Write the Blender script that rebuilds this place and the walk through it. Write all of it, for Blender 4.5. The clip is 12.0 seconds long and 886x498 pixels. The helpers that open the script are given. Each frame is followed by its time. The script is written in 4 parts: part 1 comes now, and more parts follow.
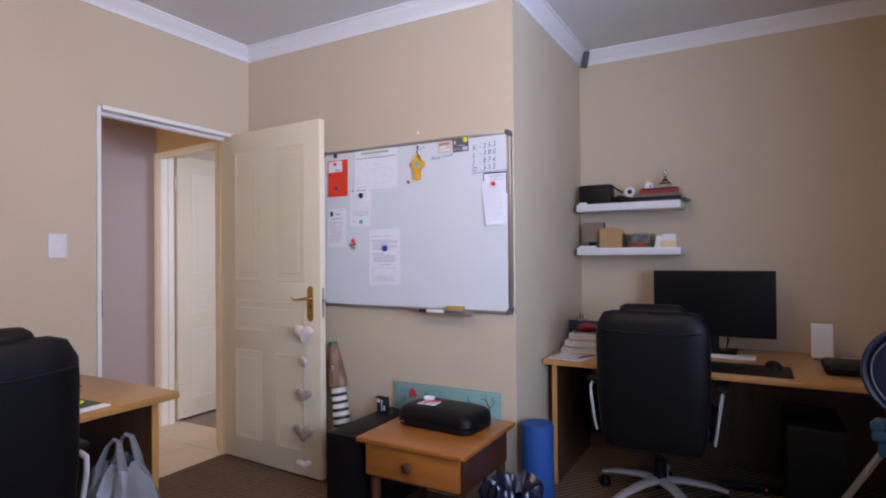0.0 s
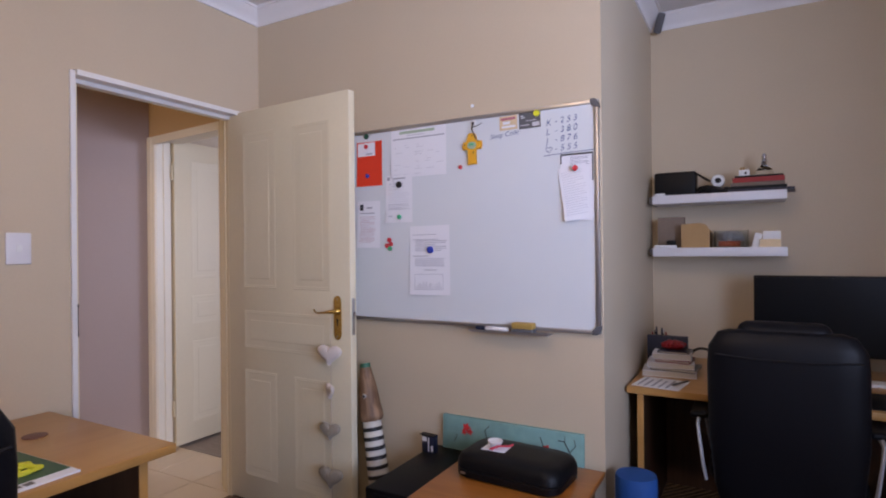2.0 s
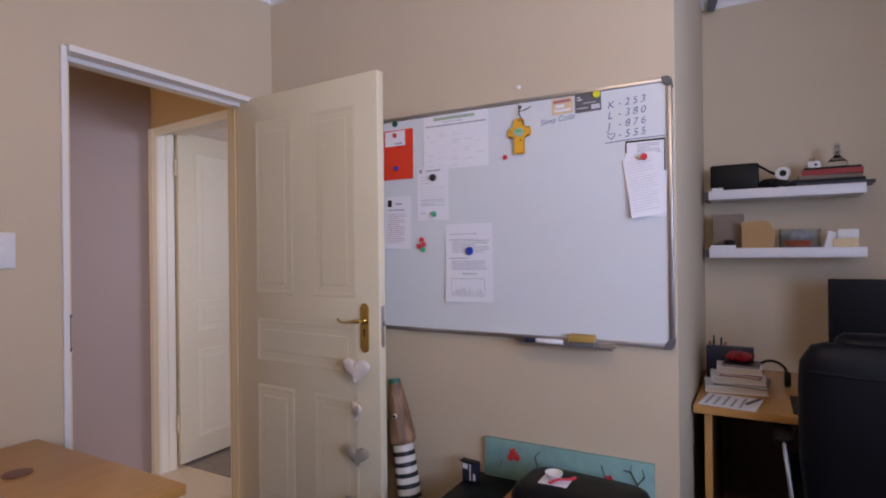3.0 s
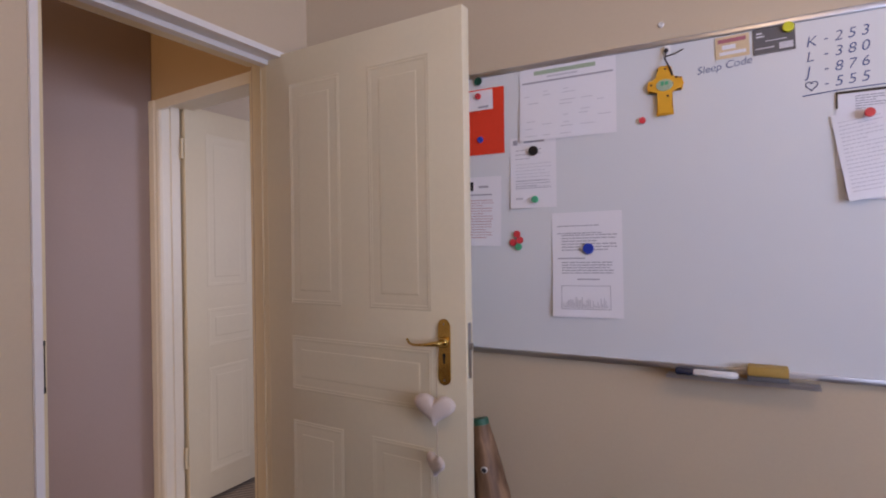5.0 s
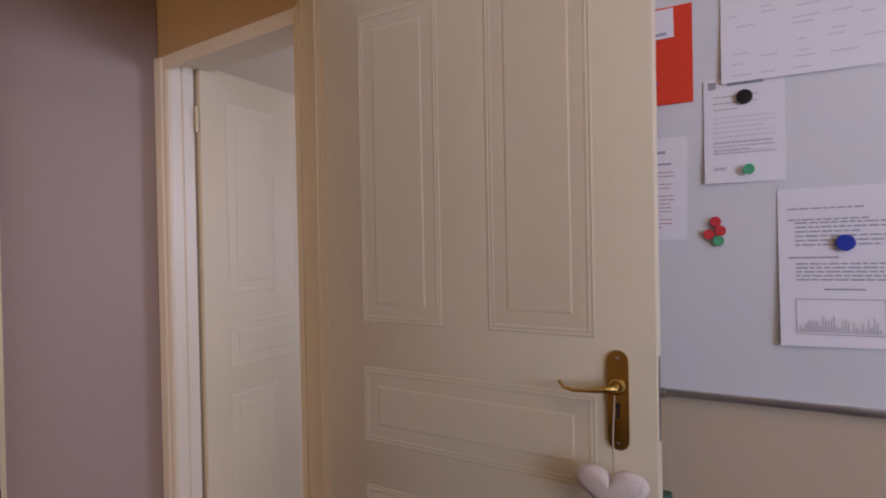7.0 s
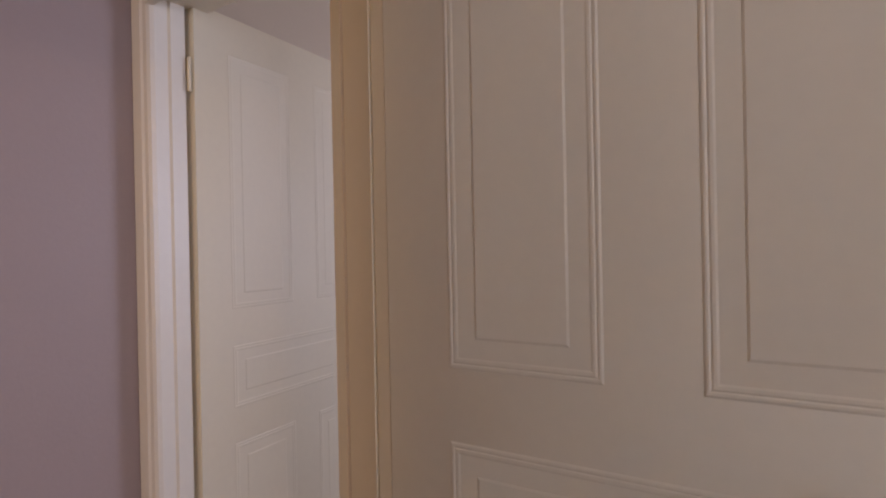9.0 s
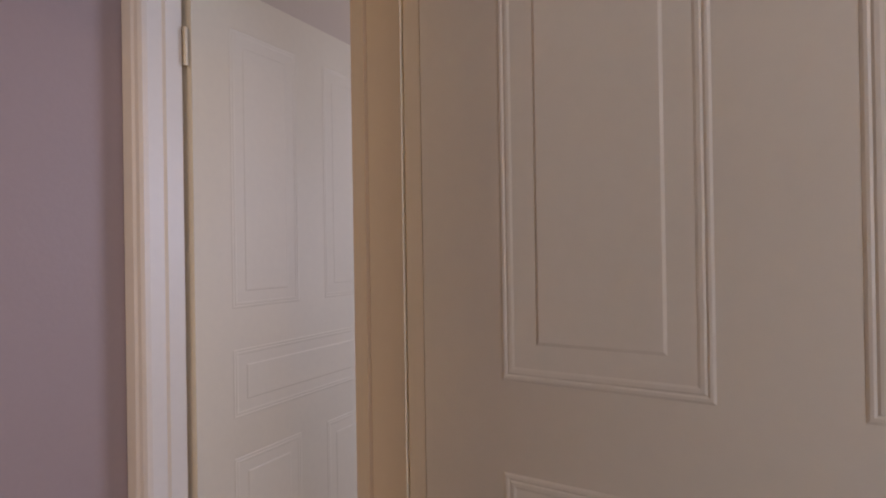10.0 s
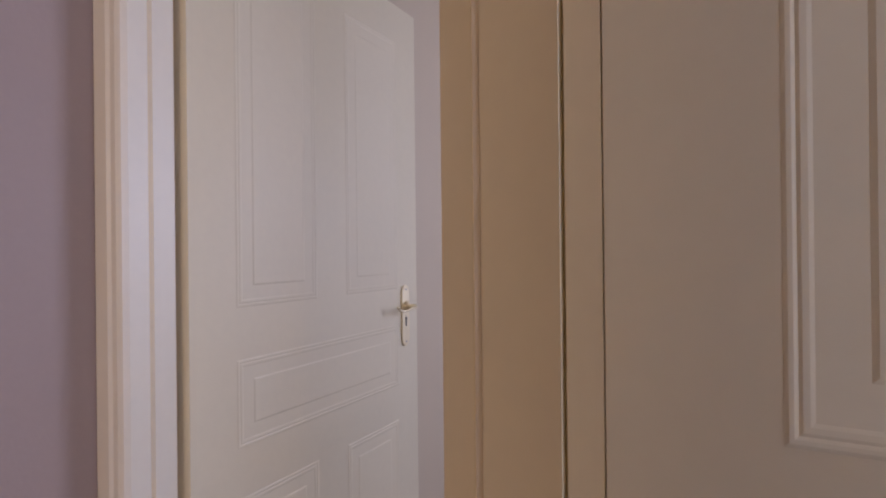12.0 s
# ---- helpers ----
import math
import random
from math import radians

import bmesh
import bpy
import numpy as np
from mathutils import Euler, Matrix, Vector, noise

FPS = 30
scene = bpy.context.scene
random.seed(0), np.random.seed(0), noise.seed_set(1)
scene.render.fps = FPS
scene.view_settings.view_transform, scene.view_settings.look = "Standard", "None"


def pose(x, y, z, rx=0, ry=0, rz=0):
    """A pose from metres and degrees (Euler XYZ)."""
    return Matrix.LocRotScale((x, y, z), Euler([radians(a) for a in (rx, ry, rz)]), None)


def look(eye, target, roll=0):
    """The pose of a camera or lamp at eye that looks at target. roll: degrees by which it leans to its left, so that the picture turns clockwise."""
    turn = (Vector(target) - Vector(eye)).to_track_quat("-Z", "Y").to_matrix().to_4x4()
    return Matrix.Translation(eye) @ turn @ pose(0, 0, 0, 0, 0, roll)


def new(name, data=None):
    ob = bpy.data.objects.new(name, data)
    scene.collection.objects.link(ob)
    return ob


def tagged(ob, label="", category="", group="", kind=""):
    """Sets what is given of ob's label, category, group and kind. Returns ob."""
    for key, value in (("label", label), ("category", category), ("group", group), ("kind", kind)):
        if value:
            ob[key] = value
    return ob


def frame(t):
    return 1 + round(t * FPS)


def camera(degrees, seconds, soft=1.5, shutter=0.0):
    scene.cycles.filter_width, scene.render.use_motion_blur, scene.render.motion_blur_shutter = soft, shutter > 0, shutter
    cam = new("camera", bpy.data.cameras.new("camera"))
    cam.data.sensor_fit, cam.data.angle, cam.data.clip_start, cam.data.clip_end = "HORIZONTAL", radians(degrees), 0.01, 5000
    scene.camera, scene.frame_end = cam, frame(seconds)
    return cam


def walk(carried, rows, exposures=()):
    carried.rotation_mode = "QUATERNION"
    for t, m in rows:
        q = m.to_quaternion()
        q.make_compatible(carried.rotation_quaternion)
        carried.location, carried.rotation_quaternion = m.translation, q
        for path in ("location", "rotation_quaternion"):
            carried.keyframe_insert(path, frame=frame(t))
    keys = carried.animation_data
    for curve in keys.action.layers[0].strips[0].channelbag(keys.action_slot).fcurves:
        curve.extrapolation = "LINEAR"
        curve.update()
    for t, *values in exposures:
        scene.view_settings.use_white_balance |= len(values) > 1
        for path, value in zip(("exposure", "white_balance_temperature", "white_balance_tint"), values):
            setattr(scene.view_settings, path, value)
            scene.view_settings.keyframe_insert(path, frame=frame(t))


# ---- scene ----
cam = camera(77.1, 12.0, 2.0)
PATH = [
    (0, (2.884, -2.55, 1.255), (1.905, -0.806, 1.276), -0.5),
    (0.5, (2.782, -2.451, 1.265), (1.8, -0.709, 1.284), -0.5),
    (1, (2.629, -2.352, 1.282), (1.647, -0.61, 1.295), -0.6),
    (1.5, (2.479, -2.256, 1.291), (1.502, -0.511, 1.301), -0.6),
    (2, (2.366, -2.169, 1.291), (1.388, -0.424, 1.295), -0.6),
    (2.5, (2.212, -2.072, 1.289), (1.236, -0.327, 1.298), -0.6),
    (3, (2.083, -1.997, 1.299), (1.105, -0.252, 1.302), -0.7),
    (5, (1.514, -1.66, 1.302), (0.548, 0.091, 1.297), -0.8),
    (5.5, (1.375, -1.572, 1.314), (0.405, 0.177, 1.299), -1.0),
    (6, (1.221, -1.494, 1.312), (0.259, 0.26, 1.299), -1.1),
    (6.5, (1.045, -1.414, 1.308), (0.093, 0.344, 1.298), -1.0),
    (7, (0.929, -1.329, 1.304), (-0.023, 0.43, 1.288), -1.1),
    (7.5, (0.811, -1.212, 1.307), (-0.147, 0.543, 1.281), -1.3),
    (9.5, (0.39, -0.858, 1.285), (-0.583, 0.889, 1.288), -1.0),
    (10.5, (0.265, -0.753, 1.261), (-0.706, 0.995, 1.269), -0.8),
    (11, (0.177, -0.7, 1.26), (-0.781, 1.055, 1.264), -0.7),
    (12, (0.028, -0.589, 1.24), (-0.917, 1.174, 1.243), -0.6),
]
EXPOSURES = [(0, -0.06, 5620, 21), (1.5, -0.20, 5700, 23), (3, -0.42, 5800, 25), (5, -0.56, 6080, 28), (7, -0.60, 6060, 28), (9.5, -0.60, 5850, 28), (12, -0.50, 5650, 27)]
walk(cam, [(t, look(eye, target, roll)) for t, eye, target, roll in PATH], EXPOSURES)

# ---------- world and lights ----------
world = bpy.data.worlds.new("world")
scene.world = world
world.use_nodes = True
wn = world.node_tree
sky = wn.nodes.new("ShaderNodeTexSky")
sky.sky_type, sky.sun_disc = "NISHITA", False
sky.sun_elevation, sky.sun_rotation = radians(40), radians(120)
wn.links.new(sky.outputs[0], wn.nodes["Background"].inputs[0])
wn.nodes["Background"].inputs[1].default_value = 0.1


def area(name, eye, target, sx, sy, watts, color, spread=180):
    lamp = bpy.data.lights.new(name, "AREA")
    lamp.shape, lamp.size, lamp.size_y = "RECTANGLE", sx, sy
    lamp.energy, lamp.color, lamp.spread = watts, color, radians(spread)
    ob = new(name, lamp)
    ob.matrix_world = look(eye, target)
    return ob


area("window_daylight", (4.43, -2.30, 1.58), (1.7, 0.1, 2.25), 2.2, 1.25, 56, (0.70, 0.81, 1.0), 110)
area("far_window_daylight", (1.72, 2.15, 1.6), (-1.0, 2.2, 1.4), 1.2, 1.2, 52, (0.82, 0.87, 1.0))
# warm fill added at the hall's unseen end, no source known there
area("hall_end_daylight", (-0.64, -3.04, 1.55), (-0.64, 0.0, 2.2), 0.6, 1.0, 20, (1.0, 0.76, 0.45))
bulb = bpy.data.lights.new("ceiling_bulb", "POINT")
bulb.energy, bulb.color, bulb.shadow_soft_size = 29, (1.0, 0.69, 0.34), 0.05
new("ceiling_bulb", bulb).location = (1.95, -1.80, 2.36)

# ---------- materials ----------


def mat(name, color, rough=0.6, metal=0.0, scale=30.0, vary=0.12, bump=0.05, stain=0.08, fine=None, coat=0.0):
    m = bpy.data.materials.new(name)
    m.use_nodes = True
    nt = m.node_tree
    b = nt.nodes["Principled BSDF"]
    b.inputs["Roughness"].default_value = rough
    b.inputs["Metallic"].default_value = metal
    b.inputs["Coat Weight"].default_value = coat
    tc = nt.nodes.new("ShaderNodeTexCoord")
    n1 = nt.nodes.new("ShaderNodeTexNoise")
    n1.inputs["Scale"].default_value, n1.inputs["Detail"].default_value = scale, 6
    n2 = nt.nodes.new("ShaderNodeTexNoise")
    n2.inputs["Scale"].default_value, n2.inputs["Detail"].default_value = 2.3, 3
    for n in (n1, n2):
        nt.links.new(tc.outputs["Object"], n.inputs["Vector"])
    mix = nt.nodes.new("ShaderNodeMix")
    mix.data_type = "RGBA"
    mix.inputs[6].default_value = (*[c * (1 - vary) for c in color], 1)
    mix.inputs[7].default_value = (*[min(1, c * (1 + vary)) for c in color], 1)
    add = nt.nodes.new("ShaderNodeMath")
    add.operation = "MULTIPLY_ADD"
    add.inputs[1].default_value = stain / max(vary, 0.01)
    nt.links.new(n2.outputs[0], add.inputs[0])
    nt.links.new(n1.outputs[0], add.inputs[2])
    sub = nt.nodes.new("ShaderNodeMath")
    sub.operation = "SUBTRACT"
    sub.use_clamp = True
    sub.inputs[1].default_value = 0.5 * stain / max(vary, 0.01)
    nt.links.new(add.outputs[0], sub.inputs[0])
    nt.links.new(sub.outputs[0], mix.inputs[0])
    nt.links.new(mix.outputs[2], b.inputs["Base Color"])
    if bump:
        bp = nt.nodes.new("ShaderNodeBump")
        bp.inputs["Strength"].default_value, bp.inputs["Distance"].default_value = bump, 0.004
        nt.links.new(n1.outputs[0], bp.inputs["Height"])
        nt.links.new(bp.outputs[0], b.inputs["Normal"])
    mr = nt.nodes.new("ShaderNodeMapRange")
    mr.inputs[3].default_value, mr.inputs[4].default_value = max(0.03, rough - 0.08), min(1, rough + 0.08)
    nt.links.new(n2.outputs[0], mr.inputs[0])
    nt.links.new(mr.outputs[0], b.inputs["Roughness"])
    return m


def wood(name, dark, light, rough=0.4, along="X", scale=9.0, coat=0.1):
    m = mat(name, light, rough, 0, 60, 0.05, 0.03, coat=coat)
    nt = m.node_tree
    b = nt.nodes["Principled BSDF"]
    tc = nt.nodes.new("ShaderNodeTexCoord")
    mp = nt.nodes.new("ShaderNodeMapping")
    mp.inputs["Scale"].default_value = {"X": (0.12, 1, 1), "Y": (1, 0.12, 1), "Z": (1, 1, 0.12)}[along]
    n = nt.nodes.new("ShaderNodeTexNoise")
    n.inputs["Scale"].default_value, n.inputs["Detail"].default_value, n.inputs["Distortion"].default_value = scale * 3, 8, 0.6
    r = nt.nodes.new("ShaderNodeValToRGB")
    r.color_ramp.elements[0].color, r.color_ramp.elements[0].position = (*dark, 1), 0.35
    r.color_ramp.elements[1].color, r.color_ramp.elements[1].position = (*light, 1), 0.65
    nt.links.new(tc.outputs["Object"], mp.inputs[0])
    nt.links.new(mp.outputs[0], n.inputs["Vector"])
    nt.links.new(n.outputs[0], r.inputs[0])
    nt.links.new(r.outputs[0], b.inputs["Base Color"])
    return m


def carpet_mat(name, dark, light):
    m = mat(name, light, 0.95, 0, 220, 0.2, 0.6)
    nt = m.node_tree
    b = nt.nodes["Principled BSDF"]
    tc = nt.nodes.new("ShaderNodeTexCoord")
    mp = nt.nodes.new("ShaderNodeMapping")
    mp.inputs["Rotation"].default_value = (0, 0, radians(38))
    w = nt.nodes.new("ShaderNodeTexWave")
    w.inputs["Scale"].default_value, w.inputs["Distortion"].default_value = 10, 1.6
    w.inputs["Detail"].default_value, w.inputs["Detail Scale"].default_value = 3, 6
    r = nt.nodes.new("ShaderNodeValToRGB")
    r.color_ramp.elements[0].color, r.color_ramp.elements[1].color = (*dark, 1), (*light, 1)
    nt.links.new(tc.outputs["Object"], mp.inputs[0])
    nt.links.new(mp.outputs[0], w.inputs["Vector"])
    nt.links.new(w.outputs[0], r.inputs[0])
    nt.links.new(r.outputs[0], b.inputs["Base Color"])
    bp = nt.nodes.new("ShaderNodeBump")
    bp.inputs["Distance"].default_value, bp.inputs["Strength"].default_value = 0.01, 0.7
    nt.links.new(w.outputs[0], bp.inputs["Height"])
    nt.links.new(bp.outputs[0], b.inputs["Normal"])
    return m


M_WALL = mat("wall_paint_beige", (0.58, 0.482, 0.342), 0.55, 0, 90, 0.03, 0.10, 0.05)
M_FARWALL = mat("far_room_paint", (0.72, 0.69, 0.68), 0.55, 0, 90, 0.03, 0.10, 0.05)
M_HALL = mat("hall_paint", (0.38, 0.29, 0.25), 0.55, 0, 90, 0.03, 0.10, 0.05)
# ochre base for the wall above the hall doorway, yellower than M_HALL
M_OCHRE = mat("hall_paint_ochre", (0.52, 0.35, 0.17), 0.55, 0, 90, 0.03, 0.10, 0.06)
M_CEIL = mat("ceiling_paint", (0.74, 0.72, 0.72), 0.8, 0, 70, 0.03, 0.05, 0.04)
M_CORN = mat("cornice_paint", (0.82, 0.81, 0.82), 0.5, 0, 50, 0.03, 0.03, 0.03)
M_DOOR = mat("door_enamel_cream", (0.755, 0.675, 0.48), 0.5, 0, 45, 0.03, 0.035, 0.05)
# hall frame: paler copy of the cream enamel, far-room light put into its colour
M_FRAME_LIT = mat("hall_frame_enamel", (0.78, 0.71, 0.56), 0.4, 0, 40, 0.03, 0.05, 0.06)
M_FRAME = mat("frame_enamel_cream", (0.77, 0.665, 0.44), 0.36, 0, 40, 0.03, 0.05, 0.06)
M_WHITEFRAME = mat("frame_enamel_white", (0.80, 0.78, 0.76), 0.35, 0, 40, 0.03, 0.05, 0.05)
M_CARPET = carpet_mat("carpet_brown", (0.050, 0.027, 0.012), (0.24, 0.15, 0.075))
M_CARPET2 = carpet_mat("carpet_far_room", (0.16, 0.12, 0.09), (0.42, 0.34, 0.26))
M_TILE = mat("hall_tile_beige", (0.66, 0.52, 0.34), 0.35, 0, 14, 0.03, 0.02, 0.04)
M_GROUT = mat("grout", (0.48, 0.40, 0.29), 0.9, 0, 90, 0.1, 0.2)
M_DESK = wood("desk_laminate_oak", (0.44, 0.228, 0.062), (0.475, 0.252, 0.072), 0.35, "X")
M_DESKY = wood("desk_laminate_oak_cross", (0.44, 0.228, 0.062), (0.475, 0.252, 0.072), 0.35, "Y")
# panels below the desktops: the under-desk shade is put into this near-black brown
M_DESKSHADE = wood("desk_panel", (0.060, 0.027, 0.013), (0.085, 0.042, 0.02), 0.45, "Z")
M_PINE = wood("pine_varnished", (0.29, 0.098, 0.014), (0.38, 0.142, 0.022), 0.32, "X", 6, 0.3)
# apron, legs and knob; tone lowered to hold the shade below the tabletop
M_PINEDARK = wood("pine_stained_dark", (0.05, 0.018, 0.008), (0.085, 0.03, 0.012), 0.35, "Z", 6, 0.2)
M_DUCK = wood("carved_root_wood", (0.13, 0.07, 0.035), (0.33, 0.20, 0.11), 0.6, "Z", 14, 0)
M_LEATHER = mat("black_leather", (0.004, 0.004, 0.006), 0.45, 0, 260, 0.25, 0.10, 0.2)
M_BLACK = mat("black_plastic", (0.004, 0.004, 0.005), 0.45, 0, 150, 0.15, 0.08, 0.1)
M_SCREEN = mat("screen_glass", (0.004, 0.004, 0.005), 0.3, 0, 40, 0.05, 0.0, 0.05)
for m_ in (M_LEATHER, M_BLACK, M_SCREEN):
    m_.node_tree.nodes["Principled BSDF"].inputs["Specular IOR Level"].default_value = 0.2
M_GREYPL = mat("grey_plastic", (0.11, 0.11, 0.12), 0.5, 0, 100, 0.1, 0.1)
M_SILVER = mat("silver_paint", (0.60, 0.60, 0.63), 0.38, 0.3, 90, 0.05, 0.03)
M_BASE = mat("satin_metal_base", (0.42, 0.41, 0.41), 0.3, 0.4, 90, 0.08, 0.03)
M_CHROME = mat("brushed_aluminium", (0.68, 0.68, 0.70), 0.28, 1, 80, 0.05, 0.05)
M_ALU = mat("matt_aluminium", (0.52, 0.52, 0.54), 0.4, 1, 80, 0.05, 0.05)
M_STEEL = mat("lock_steel", (0.42, 0.40, 0.38), 0.38, 1, 80, 0.1, 0.05)
M_BRASS = mat("aged_brass", (0.62, 0.42, 0.12), 0.24, 1, 50, 0.15, 0.06, 0.2)
# hall door handle: brass lightened, the window's reflection is in the colour
M_BRASS_SHINE = mat("pale_polished_brass", (0.86, 0.76, 0.52), 0.38, 0.7, 50, 0.08, 0.04, 0.1)
M_HOLE = mat("dark_keyhole", (0.01, 0.008, 0.006), 0.8, 0, 50, 0.1, 0)
M_BOARD = mat("whiteboard_enamel", (0.68, 0.71, 0.735), 0.25, 0, 6, 0.012, 0.0, 0.0)
nb = M_BOARD.node_tree
nb.links.remove(nb.nodes["Principled BSDF"].inputs["Roughness"].links[0])
nb.nodes["Principled BSDF"].inputs["Roughness"].default_value = 0.42
M_PAPER = mat("paper_white", (0.80, 0.80, 0.84), 0.8, 0, 120, 0.02, 0.03, 0.03)
M_PRINT = mat("printed_ink_grey", (0.36, 0.36, 0.42), 0.8, 0, 300, 0.3, 0)
M_PRINTLIGHT = mat("printed_ink_pale", (0.58, 0.58, 0.63), 0.8, 0, 300, 0.2, 0)
M_PRINTRED = mat("printed_ink_red", (0.42, 0.15, 0.18), 0.8, 0, 300, 0.3, 0)
M_PRINTGREEN = mat("printed_band_green", (0.36, 0.46, 0.33), 0.8, 0, 200, 0.2, 0)
M_INK = mat("marker_ink_blue", (0.045, 0.09, 0.25), 0.5, 0, 260, 0.35, 0)
M_RED = mat("red_card", (0.76, 0.05, 0.014), 0.6, 0, 60, 0.06, 0.03)
M_MRED = mat("red_magnet", (0.62, 0.05, 0.06), 0.35, 0, 60, 0.06, 0)
M_MBLUE = mat("blue_magnet", (0.02, 0.05, 0.40), 0.35, 0, 60, 0.06, 0)
M_MGREEN = mat("green_magnet", (0.08, 0.42, 0.22), 0.35, 0, 60, 0.06, 0)
M_MDGREEN = mat("dark_green_magnet", (0.012, 0.07, 0.045), 0.35, 0, 60, 0.06, 0)
M_MBLACK = mat("black_magnet", (0.01, 0.01, 0.012), 0.35, 0, 60, 0.06, 0)
M_YELLOW = mat("yellow_clay", (0.78, 0.40, 0.02), 0.4, 0, 40, 0.12, 0.1)
M_LIME = mat("lime_sticker", (0.65, 0.66, 0.02), 0.5, 0, 40, 0.05, 0)
M_CARDY = mat("card_cream", (0.70, 0.55, 0.33), 0.6, 0, 50, 0.15, 0, 0.3)
M_WHITEPL = mat("white_plastic", (0.78, 0.78, 0.78), 0.35, 0, 60, 0.02, 0.02)
M_SHELF = mat("white_laminate", (0.74, 0.73, 0.76), 0.35, 0, 60, 0.02, 0.02)
M_FELT = mat("white_felt", (0.74, 0.66, 0.60), 0.95, 0, 240, 0.08, 0.5, 0.08)
M_WICKER = mat("silver_grey_fabric", (0.34, 0.30, 0.24), 0.8, 0, 120, 0.35, 0.6)
M_STRING = mat("jute_string", (0.55, 0.45, 0.32), 0.9, 0, 200, 0.2, 0.3)
M_STRIPEW = mat("painted_white_wood", (0.66, 0.62, 0.55), 0.6, 0, 60, 0.1, 0.15)
M_STRIPEB = mat("painted_black_wood", (0.015, 0.014, 0.014), 0.5, 0, 60, 0.2, 0.15)
M_DUCKGREEN = mat("painted_green_wood", (0.03, 0.13, 0.08), 0.45, 0, 60, 0.2, 0.1)
M_TEAL = mat("canvas_teal", (0.20, 0.36, 0.33), 0.75, 0, 22, 0.25, 0.2, 0.25)
M_BRANCH = mat("painted_branch", (0.03, 0.025, 0.03), 0.7, 0, 60, 0.2, 0.1)
M_BLOSSOM = mat("painted_blossom", (0.55, 0.03, 0.03), 0.7, 0, 60, 0.3, 0.1)
M_FOAM = mat("blue_foam", (0.008, 0.062, 0.25), 0.75, 0, 220, 0.12, 0.4)
M_BINBLUE = mat("bin_bag_navy", (0.008, 0.012, 0.032), 0.2, 0, 26, 0.25, 0.5, 0.2)
M_BAG = mat("carrier_bag", (0.20, 0.21, 0.23), 0.4, 0, 14, 0.15, 0.6, 0.2)
M_CARDBOARD = mat("cardboard", (0.42, 0.26, 0.11), 0.8, 0, 60, 0.08, 0.1, 0.12)
M_CARDGREY = mat("grey_board", (0.22, 0.165, 0.125), 0.7, 0, 60, 0.12, 0.1, 0.15)
M_GREENMAT = mat("green_poster", (0.035, 0.10, 0.045), 0.5, 0, 30, 0.2, 0.03, 0.2)
M_ORANGE = mat("orange_plastic", (0.60, 0.10, 0.02), 0.4, 0, 40, 0.1, 0)
M_REDBOOK = mat("red_cover", (0.30, 0.015, 0.02), 0.45, 0, 40, 0.1, 0)
M_PAGES = mat("book_pages", (0.62, 0.58, 0.52), 0.85, 0, 200, 0.08, 0.1)
M_NAVY = mat("navy_plastic", (0.012, 0.016, 0.04), 0.4, 0, 60, 0.15, 0.05)
M_CLAMP = mat("teal_plastic", (0.012, 0.045, 0.075), 0.45, 0, 60, 0.15, 0.05)
M_LED = mat("red_indicator", (0.5, 0.02, 0.02), 0.4)
M_LED.node_tree.nodes["Principled BSDF"].inputs["Emission Color"].default_value = (1, 0.03, 0.02, 1)
M_LED.node_tree.nodes["Principled BSDF"].inputs["Emission Strength"].default_value = 0.7


def glass_mat(name, color, rough=0.02):
    m = bpy.data.materials.new(name)
    m.use_nodes = True
    b = m.node_tree.nodes["Principled BSDF"]
    b.inputs["Base Color"].default_value = (*color, 1)
    b.inputs["Transmission Weight"].default_value = 1
    b.inputs["Roughness"].default_value = rough
    b.inputs["IOR"].default_value = 1.45
    return m


M_GLASS = glass_mat("clear_glass", (0.95, 0.97, 0.97))
M_CLEARPL = glass_mat("cloudy_plastic", (0.82, 0.86, 0.88), 0.2)

# ---------- mesh helpers ----------


def mesh_of(name, bm, material, smooth=False):
    bmesh.ops.recalc_face_normals(bm, faces=bm.faces[:])
    me = bpy.data.meshes.new(name)
    bm.to_mesh(me)
    bm.free()
    me.materials.append(material)
    if smooth:
        for p in me.polygons:
            p.use_smooth = True
        me.set_sharp_from_angle(angle=radians(42))
    return me


def part(name, bm, material, parent=None, label="", smooth=True, at=None):
    ob = new(name, mesh_of(name, bm, material, smooth))
    if at is not None:
        ob.matrix_basis = at
    if parent is not None:
        ob.parent = parent
    if label:
        ob["label"] = label
    return ob


def thing(name, label, category, at=None, group="", kind=""):
    ob = new(name)
    ob.empty_display_size = 0.1
    if at is not None:
        ob.matrix_basis = at
    return tagged(ob, label, category, group, kind)


def box(x0, y0, z0, x1, y1, z1, r=0.0, seg=2, bm=None):
    bm = bm or bmesh.new()
    geo = bmesh.ops.create_cube(bm, size=1)["verts"]
    for v in geo:
        v.co = Vector((x0 + (v.co.x + 0.5) * (x1 - x0), y0 + (v.co.y + 0.5) * (y1 - y0), z0 + (v.co.z + 0.5) * (z1 - z0)))
    if r:
        edges = list({e for v in geo for e in v.link_edges})
        bmesh.ops.bevel(bm, geom=edges, offset=r, segments=seg, affect="EDGES", profile=0.5)
    return bm


